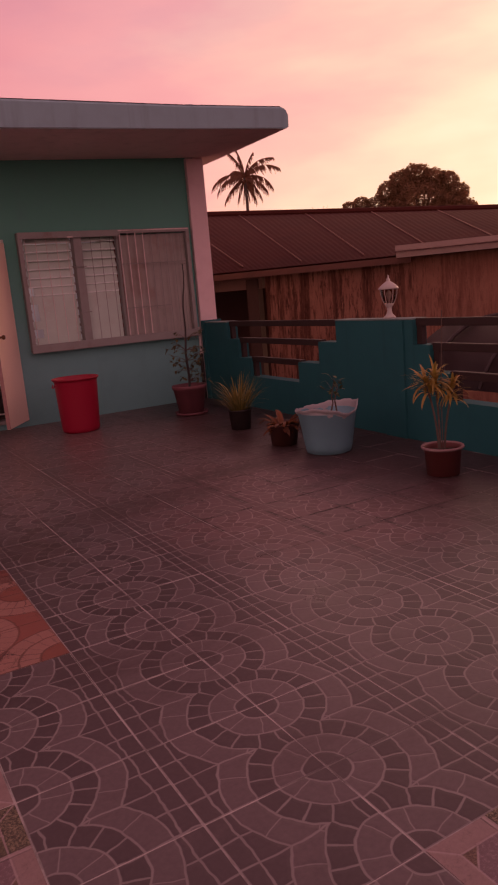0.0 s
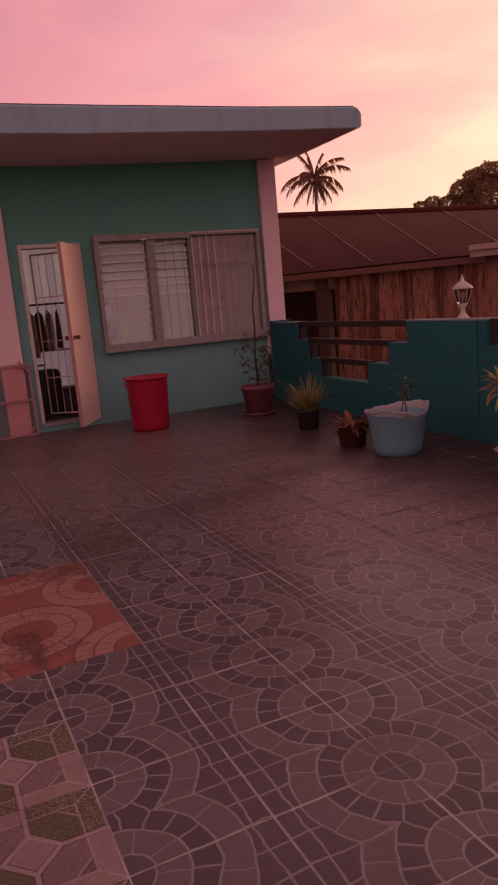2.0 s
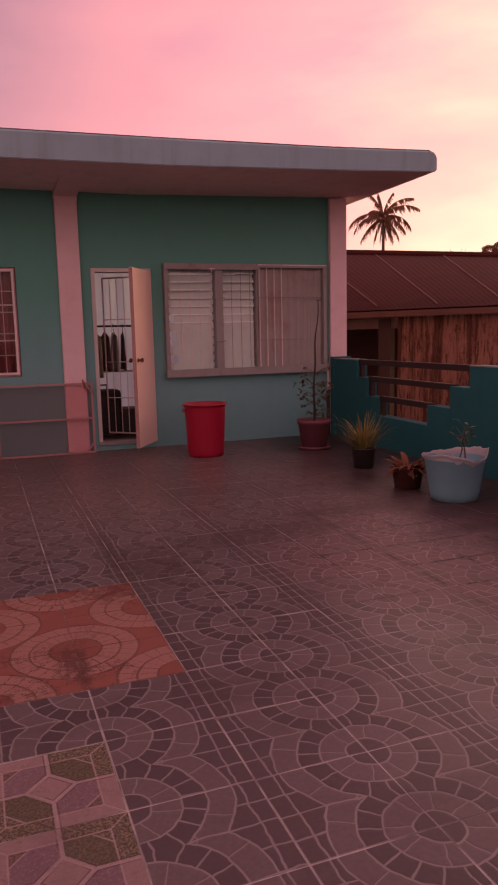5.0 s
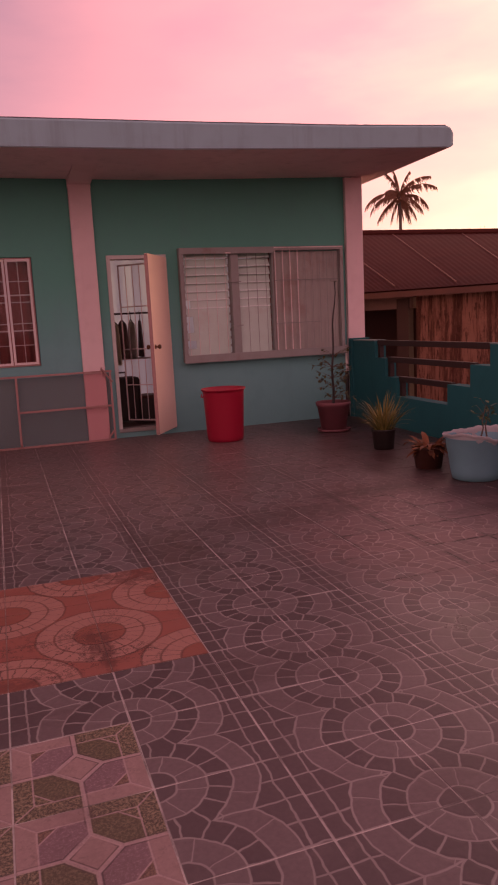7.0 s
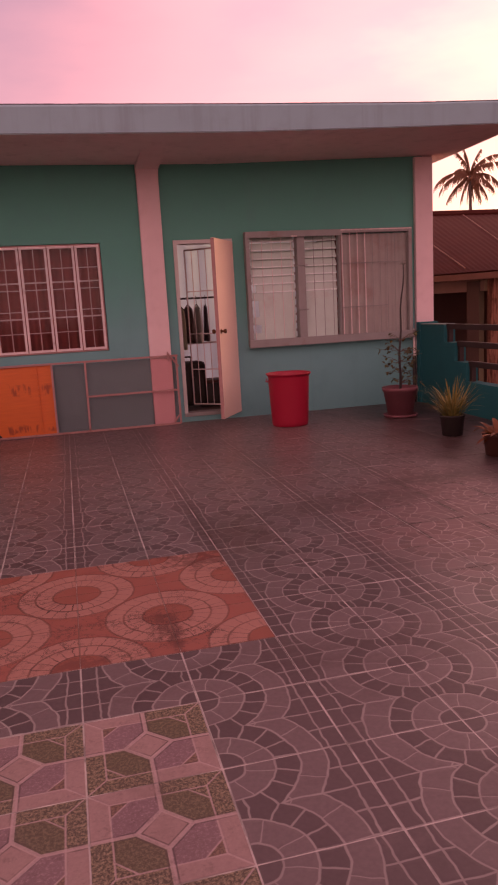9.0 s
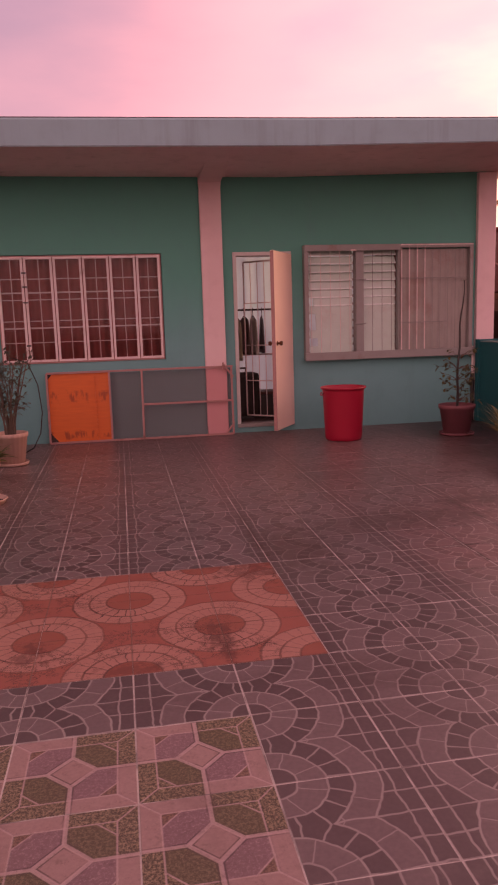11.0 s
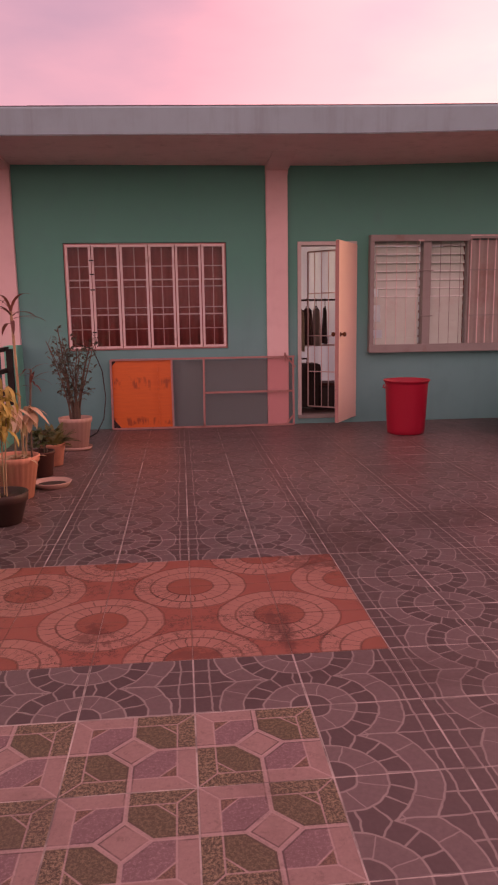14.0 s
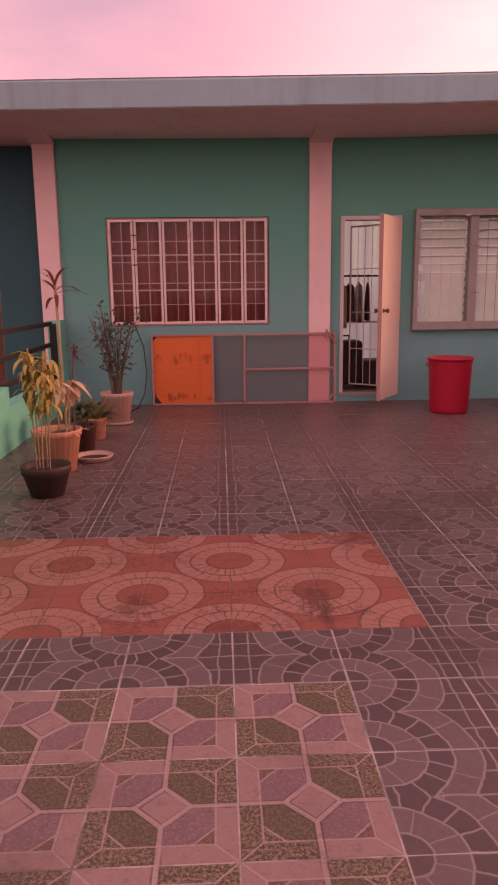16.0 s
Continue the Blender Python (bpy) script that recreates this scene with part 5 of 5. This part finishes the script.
    cord = cane_plant("cordyline", 2.98, 0.90, z, "yellow-leaved cordyline on thin canes with a bare stake", [(-0.035, 0.0, 0.50, -0.06, 0.05), (0.03, 0.01, 0.44, 0.06, -0.04), (0.0, 0.02, 0.53, -0.02, 0.02)], YELLOW, 41, 0.20, 0.021, 46, (85, -10), (30, 110), BARK, 0.007)
    part("stake", tube(bmesh.new(), [(0.02, 0.02, -0.03), (0.025, 0.02, 0.5), (0.05, 0.02, 0.98)], 0.0035, 6), BARK, cord)
    # west side
    p, z = pot("flower_pot", -2.025, 2.13, 0.164, 0.215, plain("brown_black_plastic", (0.050, 0.022, 0.018), 0.55, 0.3, 12), "wide brown-black plastic pot with bare canes", 0.68, 0.06)
    cane_plant("dracaena", -2.035, 2.13, z, "dracaena on pale canes with yellowing drooping leaves",
               [(-0.05, 0.0, 0.78, -0.03, 0.02), (0.02, 0.02, 0.80, 0.02, 0.0), (0.0, -0.03, 0.72, 0.05, -0.02), (0.04, 0.0, 0.74, 0.05, 0.03), (-0.03, 0.01, 0.82, -0.03, 0.0)], OLIVEY, 43, 0.15, 0.030, 40, (40, -88), (50, 140), CANE, 0.0045, 0.60)
    p, z = pot("flower_pot", -2.10, 2.84, 0.185, 0.33, TERRA, "large ribbed terracotta pot filled with dry leaves", 0.70, 0.05, 24)
    rng = random.Random(9)
    bm = bmesh.new()
    for k in range(70):
        a, q = rng.uniform(0, 6.28), rng.uniform(0, 0.15)
        blade(bm, (math.cos(a) * q, math.sin(a) * q, rng.uniform(0, 0.05)), rng.uniform(0, 6.28), rng.uniform(0.06, 0.12), 0.03, rng.uniform(-5, 35), 60, 3)
    lit = thing("leaf_litter", -2.10, 2.84, z, "dry cream leaves heaped on the soil of the pot", "leaves")
    part("leaves", bm, DRY, lit)
    cane_plant("tall_dracaena", -2.07, 2.86, z, "tall leaning dracaena with narrow maroon leaves", [(0.04, 0.0, 1.14, -0.03, 0.05)], MAROON, 45, 0.30, 0.032, 12, (80, 10), (40, 120), CANE, 0.010, 0.90)
    cane_plant("small_dracaena", -2.03, 2.92, z, "short dracaena with narrow maroon leaves", [(0.05, 0.0, 0.70, 0.03, 0.03)], MAROON, 46, 0.20, 0.024, 11, (70, 0), (40, 110), BARK, 0.008)
    cane_plant("withered_dracaena", -2.10, 2.81, z, "withered dracaena with hanging cream leaves", [(0.03, -0.03, 0.46, 0.03, -0.04), (0.10, 0.0, 0.44, 0.05, 0.0)], DRY, 47, 0.20, 0.05, 22, (0, -80), (30, 70), CANE, 0.007)
    p, z = pot("flower_pot", -2.05, 3.62, 0.12, 0.22, BROWN_POT, "small dark brown pot beside the parapet", 0.78, 0.025)
    shrub("leafy_plant", -2.05, 3.62, z, "small leafy green plant in the brown pot", 3, LEAF, 51, 0.06, 0.26, 0.08, 40, BARK, 0.2)
    p, z = pot("flower_pot", -2.03, 4.08, 0.12, 0.21, TERRA, "small terracotta pot with a broad-leaved plant", 0.75, 0.03)
    tuft("broad_leaf_plant", -2.03, 4.08, z, "low plant with broad yellow-green leaves", 34, 0.30, 0.07, leafy("olive_leaf", (0.09, 0.10, 0.03), (0.24, 0.20, 0.07)), 52, (35, 85), (20, 80), 0.06)
    p, z = pot("flower_pot", -1.925, 4.90, 0.166, 0.315, PALE_CLAY, "large pale clay pot with fluted sides", 0.72, 0.05, 20, saucer=PALE_CLAY)
    shrub("potted_shrub", -1.925, 4.90, z, "bushy shrub with many thin stems and grey-green leaves", 15, GREYLEAF, 53, 0.35, 1.02, 0.060, 270, BARK, 0.28)
    s = thing("pot_saucer", -1.885, 3.18, 0, "empty pale clay pot saucer lying on the tiles", "saucer")
    bm = bmesh.new()
    lathe(bm, [(0.11, 0.0), (0.13, 0.004), (0.152, 0.036), (0.158, 0.044), (0.152, 0.048), (0.142, 0.040), (0.122, 0.012), (0.05, 0.010)], 44)
    part("dish", bm, PALE_CLAY, s, smooth=True)
    bm = bmesh.new()
    lathe(bm, [(0.118, 0.014), (0.126, 0.018), (0.06, 0.019), (0.01, 0.0195)], 24)
    part("silt", bm, SOIL, s)


def small_fixtures():
    o = PO + PU * PUY(2.26) + PN * 0.075
    lamp = thing("lantern", o.x, o.y, 1.046, "white garden lantern with a glass shade on the parapet", "lamp", 20)
    lamp.scale = (0.88, 0.88, 1.0)
    LW_ = plain("white_lamp_metal", (0.50, 0.42, 0.39), 0.45, 0.1, 20)
    bm = bmesh.new()
    lathe(bm, [(0.062, 0.0), (0.062, 0.012), (0.045, 0.022), (0.030, 0.04), (0.022, 0.07), (0.026, 0.095), (0.042, 0.115), (0.048, 0.13)], 24)
    part("base", bm, LW_, lamp, smooth=True)
    bm = bmesh.new()
    lathe(bm, [(0.046, 0.13), (0.062, 0.16), (0.078, 0.21), (0.084, 0.255), (0.080, 0.255), (0.074, 0.21), (0.058, 0.162), (0.04, 0.136)], 18)
    shade = part("shade", bm, glass("lantern_glass", (0.85, 0.8, 0.78)), lamp, "clear glass shade")
    for k in range(6):
        a = 2 * math.pi * k / 6
        c, s = math.cos(a), math.sin(a)
        part("rib", tube(bmesh.new(), [(0.048 * c, 0.048 * s, 0.128), (0.064 * c, 0.064 * s, 0.16), (0.080 * c, 0.080 * s, 0.21), (0.086 * c, 0.086 * s, 0.258)], 0.0035, 6), LW_, shade)
    bm = bmesh.new()
    lathe(bm, [(0.100, 0.254), (0.104, 0.262), (0.070, 0.292), (0.030, 0.318), (0.016, 0.325), (0.020, 0.338), (0.010, 0.350), (0.006, 0.372), (0.001, 0.38)], 24)
    part("cap", bm, LW_, lamp, smooth=True)
    bm = bmesh.new()
    lathe(bm, [(0.012, 0.13), (0.014, 0.17), (0.026, 0.20), (0.026, 0.22), (0.012, 0.24), (0.002, 0.244)], 16)
    part("bulb", bm, LW_, lamp, smooth=True)
    # rain pipes in the corner by the end pillar
    pipe = thing("rain_pipe", 3.79, 6.205, 0, "thin white rain pipe with a black lower sleeve in the corner", "pipe")
    part("pipe", tube(bmesh.new(), [(0, 0, 0.0), (0, 0, 0.98)], 0.014, 10), WHITE, pipe)
    part("sleeve", tube(bmesh.new(), [(0, 0, 0.0), (0, 0, 0.62)], 0.024, 10), BLACK, pipe)
    # cable hanging from the casement window to the floor
    cb = thing("cable", 0, 0, 0, "thin black cable hanging from the window to the floor", "cable")
    part("wire", tube(bmesh.new(), [(-2.05, 6.22, 1.05), (-1.86, 6.18, 0.98), (-1.76, 6.16, 0.72), (-1.73, 6.14, 0.40), (-1.76, 6.08, 0.15), (-1.83, 5.95, 0.008), (-1.88, 5.6, 0.008)], 0.007, 6), BLACK, cb)
    bm = tube(bmesh.new(), [(3.70, 2.02, 0.028), (3.70, 1.96, 0.028)], 0.028, 10)
    st = thing("drain_stub", 0, 0, 0, "short black drain stub at the foot of the parapet", "drain")
    part("stub", bm, BLACK, st)


# ---- beyond the terrace ----
def neighbour():
    E0, E1 = Vector((4.84, 8.48, 1.74)), Vector((8.26, 3.71, 1.74))
    R0, R1 = Vector((8.12, 15.22, 3.51)), Vector((17.16, 10.18, 2.92))
    d = (E1 - E0).normalized()
    nrm = Vector((d.y, -d.x, 0))          # towards the terrace
    if nrm.dot(Vector((-0.6, -2.7, 0)) - E0) < 0:
        nrm = -nrm
    house = thing("neighbour_house", E0.x, E0.y, -3.6, "old low house with rain-stained plaster walls and a rusty corrugated roof", "house")
    inv = house.matrix_world.inverted()

    def loc(bm):
        bmesh.ops.transform(bm, matrix=inv, verts=bm.verts)
        return bm

    def ruled(s, t):
        a, b = R0.lerp(R1, s), E0.lerp(E1, s + 0.21)
        return a.lerp(b, t)
    bm = bmesh.new()
    n, rows = 900, 5
    grid = []
    s0, s1 = -0.55, 1.6
    for i in range(n + 1):
        s = s0 + (s1 - s0) * i / n
        h = 0.005 * math.cos(i * 2 * math.pi / 6)
        grid.append([bm.verts.new(ruled(s, t) + Vector((0, 0, h + (0.012 if int(t * 4) % 2 else 0)))) for t in [k / (rows - 1) for k in range(rows)]])
    for a, b in zip(grid, grid[1:]):
        for k in range(rows - 1):
            bm.faces.new((a[k], b[k], b[k + 1], a[k + 1]))
    part("roof", loc(bm), RUST, house, "rusty corrugated roof sheets", True)
    LAP = plain("pale_roof_lap", (0.26, 0.12, 0.085), 0.7, 0.3, 3)
    for k in range(8):
        s = -0.20 + 0.17 * k
        bm = bmesh.new()
        a, b = ruled(s, 0.02), ruled(s, 0.97)
        tube(bm, [a + Vector((0, 0, 0.02)), b + Vector((0, 0, 0.02))], 0.011, 5)
        part("sheet_lap", loc(bm), LAP, house)
    part("ridge_cap", loc(tube(bmesh.new(), [ruled(s0, 0) + Vector((0, 0, 0.02)), ruled(s1, 0) + Vector((0, 0, 0.02))], 0.10, 8)), RUST, house)
    part("far_slope", loc(prism(bmesh.new(), [(0, 0), (1, 0), (1, 1), (0, 1)], R1 * 1.0 - R0, Vector((4, 7, -2.2)), R0 - Vector((0, 0, 0.03)), (0, 0, -0.03))), RUST, house)

    def along(s0_, s1_, off, z0, z1, thick):
        bm = bmesh.new()
        o = E0.lerp(E1, s0_) + nrm * off
        o.z = 0
        L = (E1 - E0).length * (s1_ - s0_)
        return prism(bm, [(0, z0), (L, z0), (L, z1), (0, z1)], d, (0, 0, 1), o, nrm * -thick)
    part("wall", loc(along(0.215, 2.2, -0.22, -3.6, 1.70, 0.2)), STAINED, house, "rain-streaked plaster wall")
    part("fascia_board", loc(along(-0.6, 0.63, 0.02, 1.62, 1.715, 0.04)), plain("weathered_board", (0.16, 0.066, 0.048), 0.85, 0.3, 5), house)
    part("lintel", loc(along(-0.6, 0.20, -0.30, 1.44, 1.62, 0.2)), plain("weathered_lintel", (0.26, 0.14, 0.11), 0.85, 0.3, 4), house)
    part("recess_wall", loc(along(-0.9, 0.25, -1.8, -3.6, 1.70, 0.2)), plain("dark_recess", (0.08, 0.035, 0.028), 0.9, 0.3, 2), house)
    part("post", loc(along(0.155, 0.19, -0.25, -3.6, 1.60, 0.2)), plain("dark_post", (0.09, 0.045, 0.035), 0.9, 0.3, 4), house)
    g = plain("pale_gutter_paint", (0.42, 0.28, 0.24), 0.7, 0.15, 2)
    part("gutter", loc(along(0.60, 2.3, 0.22, 1.795, 1.87, 0.14)), g, house, "pale painted eaves gutter")
    part("gutter_lip", loc(along(0.60, 2.3, 0.16, 1.70, 1.775, 0.10)), g, house)
    # arched canopy beside the house, on posts
    cx, cy = 5.55, 1.85
    can = thing("arched_canopy", cx, cy, -3.6, "dark arched sheet canopy on posts below the parapet", "canopy")
    bm = bmesh.new()
    rows_ = []
    for i in range(17):
        a = math.pi * (0.12 + 0.76 * i / 16)
        rows_.append([bm.verts.new((1.1 * math.cos(a), -1.4, 3.55 + 0.95 * math.sin(a))), bm.verts.new((1.1 * math.cos(a), 1.2, 3.55 + 0.95 * math.sin(a)))])
    for a, b in zip(rows_, rows_[1:]):
        bm.faces.new((a[0], a[1], b[1], b[0]))
    bmesh.ops.solidify(bm, geom=bm.faces[:], thickness=0.03)
    part("sheet", bm, plain("dark_maroon_sheet", (0.055, 0.022, 0.018), 0.6, 0.3, 3), can, smooth=True)
    for sx in (-1, 1):
        for yy in (-1.3, 1.1):
            part("post", tube(bmesh.new(), [(sx * 1.0, yy, 0), (sx * 1.0, yy, 3.93)], 0.04, 8), WOOD, can)
    for yy in (-0.6, 0.1, 0.8):
        part("rib", tube(bmesh.new(), [(1.13 * math.cos(math.pi * (0.12 + 0.76 * i / 16)), yy, 3.56 + 0.97 * math.sin(math.pi * (0.12 + 0.76 * i / 16))) for i in range(17)], 0.02, 6), WOOD, can)


def palm_tree():
    az, D = radians(30.85), 70.0
    x, y = -0.643 + D * math.sin(az), -2.754 + D * math.cos(az)
    top = 1.355 + D * math.tan(radians(8.55))
    p = thing("palm_tree", x, y, -3.6, "tall coconut palm with ragged fronds dark against the evening sky", "palm tree")
    H = top + 3.6
    pts = [Vector((0.9 * math.sin(i / 10 * 1.9) - 0.85, 0, H * i / 10)) for i in range(11)]
    part("trunk", tube(bmesh.new(), pts, [0.24 - 0.012 * i for i in range(11)], 10), BARK, p)
    c = pts[-1]
    rng = random.Random(17)
    right = Vector((math.cos(az), -math.sin(az), 0))
    ahead = Vector((math.sin(az), math.cos(az), 0))
    # side, length, angle at the base, bend, lean away from the terrace
    fr = [(1, 3.9, 64, 75, 0.2), (1, 4.1, 48, 88, -0.1), (1, 3.6, 20, 92, 0.3), (1, 3.1, -8, 60, -0.4), (1, 2.9, -34, 42, 0.2), (1, 2.6, -58, 25, -0.3),
          (-1, 3.2, 88, 30, 0.3), (-1, 3.0, 76, 44, -0.4), (-1, 4.0, 30, 95, 0.1), (-1, 3.7, 12, 85, -0.3), (-1, 3.4, -22, 45, 0.4), (-1, 2.6, -60, 20, 0.0), (1, 2.2, -76, 8, 0.4), (-1, 2.4, 60, 90, 0.9), (1, 2.6, 80, 36, -0.5), (-1, 2.2, 84, 20, 0.0), (-1, 2.3, -80, 4, 0.3), (1, 2.7, -48, 30, 0.6)]
    for sgn, L, rise, bend, away in fr:
        side = (right * sgn + ahead * away).normalized()
        a, q, spine = radians(rise), c.copy(), []
        for i in range(11):
            spine.append(q.copy())
            q = q + (side * math.cos(a) + Vector((0, 0, 1)) * math.sin(a)) * (L * 0.9 / 10)
            a -= radians(bend) / 10
        bm = bmesh.new()
        tube(bm, spine, [0.05 - 0.004 * i for i in range(11)], 5, False)
        gap = rng.uniform(0.3, 0.8)
        for i in range(7, 84):
            t = i / 84
            if abs(t - gap) < 0.03 or rng.random() < 0.10:
                continue
            k = min(9, int(t * 10))
            o = spine[k].lerp(spine[k + 1], t * 10 - k)
            dr = (spine[k + 1] - spine[k]).normalized()
            cr = dr.cross(Vector((0, 0, 1))).normalized()
            ll = 1.05 * math.sin(math.pi * (0.25 + 0.62 * t)) * rng.uniform(0.4, 1.1)
            for s in (-1, 1):
                e = o + (cr * s * rng.uniform(0.15, 0.4) + dr * rng.uniform(0.2, 0.5) + Vector((0, 0, rng.uniform(-0.95, -0.65)))) * ll
                w = dr * 0.055
                bm.faces.new([bm.verts.new(k_) for k_ in (o - w, o + w, e)])
        part("frond", bm, PALM, p)
    nuts = bmesh.new()
    for k in range(9):
        o = c + Vector((rng.uniform(-0.35, 0.35), rng.uniform(-0.3, 0.3), rng.uniform(-0.55, -0.1)))
        bmesh.ops.create_icosphere(nuts, subdivisions=1, radius=0.15, matrix=Matrix.Translation(o))
    part("coconuts", nuts, PALM, p)


def broad_tree(name, x, y, label, lobes, seed, leaf, per):
    """Trunk, limbs and a crown of leaf clumps; lobes: (dx, dy, z, radius)."""
    rng = random.Random(seed)
    p = thing(name, x, y, -3.6, label, "tree")
    zmin = min(l[2] for l in lobes)
    part("trunk", tube(bmesh.new(), [(0, 0, 0), (0.1, 0, (zmin) * 0.4), (0, 0, zmin * 0.8)], [0.5, 0.4, 0.3], 10), BARK, p)
    for lx, ly, lz, r in lobes:
        part("limb", tube(bmesh.new(), [(0, 0, zmin * 0.7), (lx * 0.5, ly * 0.5, lz * 0.8), (lx, ly, lz)], [0.22, 0.14, 0.05], 7), BARK, p)
    bm = bmesh.new()
    for lx, ly, lz, r in lobes:
        for k in range(int(per * r * r)):
            v = Vector((rng.gauss(0, 1), rng.gauss(0, 1), rng.gauss(0, 1))).normalized()
            rr = r * (0.55 + 0.45 * rng.random() ** 0.5) * (1 + 0.18 * noise.noise(v * 2.3 + Vector((lx, ly, lz))))
            o = Vector((lx, ly, lz)) + Vector((v.x * rr, v.y * rr, v.z * rr * 0.85))
            a, b = Vector((rng.gauss(0, 1), rng.gauss(0, 1), rng.gauss(0, 0.7))).normalized(), Vector((rng.gauss(0, 1), rng.gauss(0, 1), rng.gauss(0, 1))).normalized()
            s = leaf * rng.uniform(0.6, 1.3)
            bm.faces.new([bm.verts.new(o + a * s), bm.verts.new(o + b * s * 0.6), bm.verts.new(o - a * s), bm.verts.new(o - b * s * 0.6)])
    ob = part("crown", bm, FAR, p)
    return p


def far_trees():
    D = 60.0

    def at(az, d=D):
        return -0.643 + d * math.sin(radians(az)), -2.754 + d * math.cos(radians(az))
    x, y = at(43.4)
    r = Vector((math.cos(radians(43.4)), -math.sin(radians(43.4)), 0))
    lobes = []
    for u, zc, q in ((-1.95, 11.75, 1.05), (-1.0, 12.4, 1.1), (0.1, 12.6, 1.25), (1.3, 12.2, 1.15), (2.3, 12.1, 0.95), (3.0, 11.2, 0.95), (0.3, 10.8, 2.2), (-1.55, 10.5, 1.35), (2.5, 10.2, 1.5), (3.7, 10.0, 0.9), (4.2, 9.4, 0.7)):
        lobes.append((r.x * u, r.y * u, zc, q))
    broad_tree("broad_tree", x, y, "wide round-crowned tree dark against the sunset", lobes, 61, 0.11, 2000)
    x, y = at(39.3)
    broad_tree("broad_tree", x, y, "smaller dark tree showing over the rusty roof", [(-0.6, 0.5, 10.95, 0.6), (0.1, -0.1, 11.2, 0.62), (0.9, -0.8, 11.0, 0.7)], 62, 0.10, 2200)
    # bare twigs of a dead tree just showing over the ridge
    x, y = at(36.4, 58.0)
    dead = thing("dead_tree", x, y, -3.6, "thin bare dead tree showing over the rusty roof", "tree")
    part("trunk", tube(bmesh.new(), [(0, 0, 0), (0.1, 0, 6), (0, 0, 10.2)], [0.16, 0.11, 0.05], 8), BARK, dead)
    rng = random.Random(77)
    for k in range(7):
        a, q = rng.uniform(-1.2, 1.2), rng.uniform(9.2, 10.1)
        part("branch", tube(bmesh.new(), [(0, 0, q), (0.35 * math.sin(a), -0.25 * math.sin(a), q + 0.5), (0.6 * math.sin(a), -0.4 * math.sin(a), q + rng.uniform(0.9, 1.5))], [0.035, 0.022, 0.010], 5), BARK, dead)
    # west: a brown shed wall and a dark bush past the side wall
    shed = thing("wooden_shed", -5.1, 9.8, -3.6, "brown weathered wooden shed beyond the side wall", "shed")
    for k in range(6):
        part("plank", B(-0.6 + 0.2 * k, 0, 0, -0.404 + 0.2 * k, 0.03 + 0.006 * (k % 2), 5.0 + 0.1 * math.sin(k * 2.0)), plain("weathered_plank", (0.17, 0.09, 0.06), 0.9, 0.4, 5), shed)
    part("back_wall", B(-0.6, 0.05, 0, 0.59, 1.5, 4.7), WOOD, shed)
    part("roof", prism(bmesh.new(), [(-0.1, 5.06), (1.7, 5.5), (1.7, 5.53), (-0.1, 5.10)], (0, 1, 0), (0, 0, 1), (-0.7, 0, 0), (1.4, 0, 0)), RUST, shed)
    bush = thing("dark_bush", -4.35, 7.6, -3.6, "dark reddish bush growing up beside the parapet", "bush")
    rng = random.Random(70)
    part("trunk", tube(bmesh.new(), [(0, 0, 0), (0.05, 0, 2), (0, 0, 3.9)], [0.08, 0.06, 0.03], 8), BARK, bush)
    bm = bmesh.new()
    for k in range(420):
        v = Vector((rng.gauss(0, 0.22), rng.gauss(0, 0.22), 3.85 + rng.gauss(0, 0.28)))
        blade(bm, v, rng.uniform(0, 6.28), 0.13, 0.05, rng.uniform(-20, 60), 50, 2)
    part("leaves", bm, MAROON, bush)


bed_frame()
red_bin()
terrace_plants()
small_fixtures()
neighbour()
palm_tree()
far_trees()
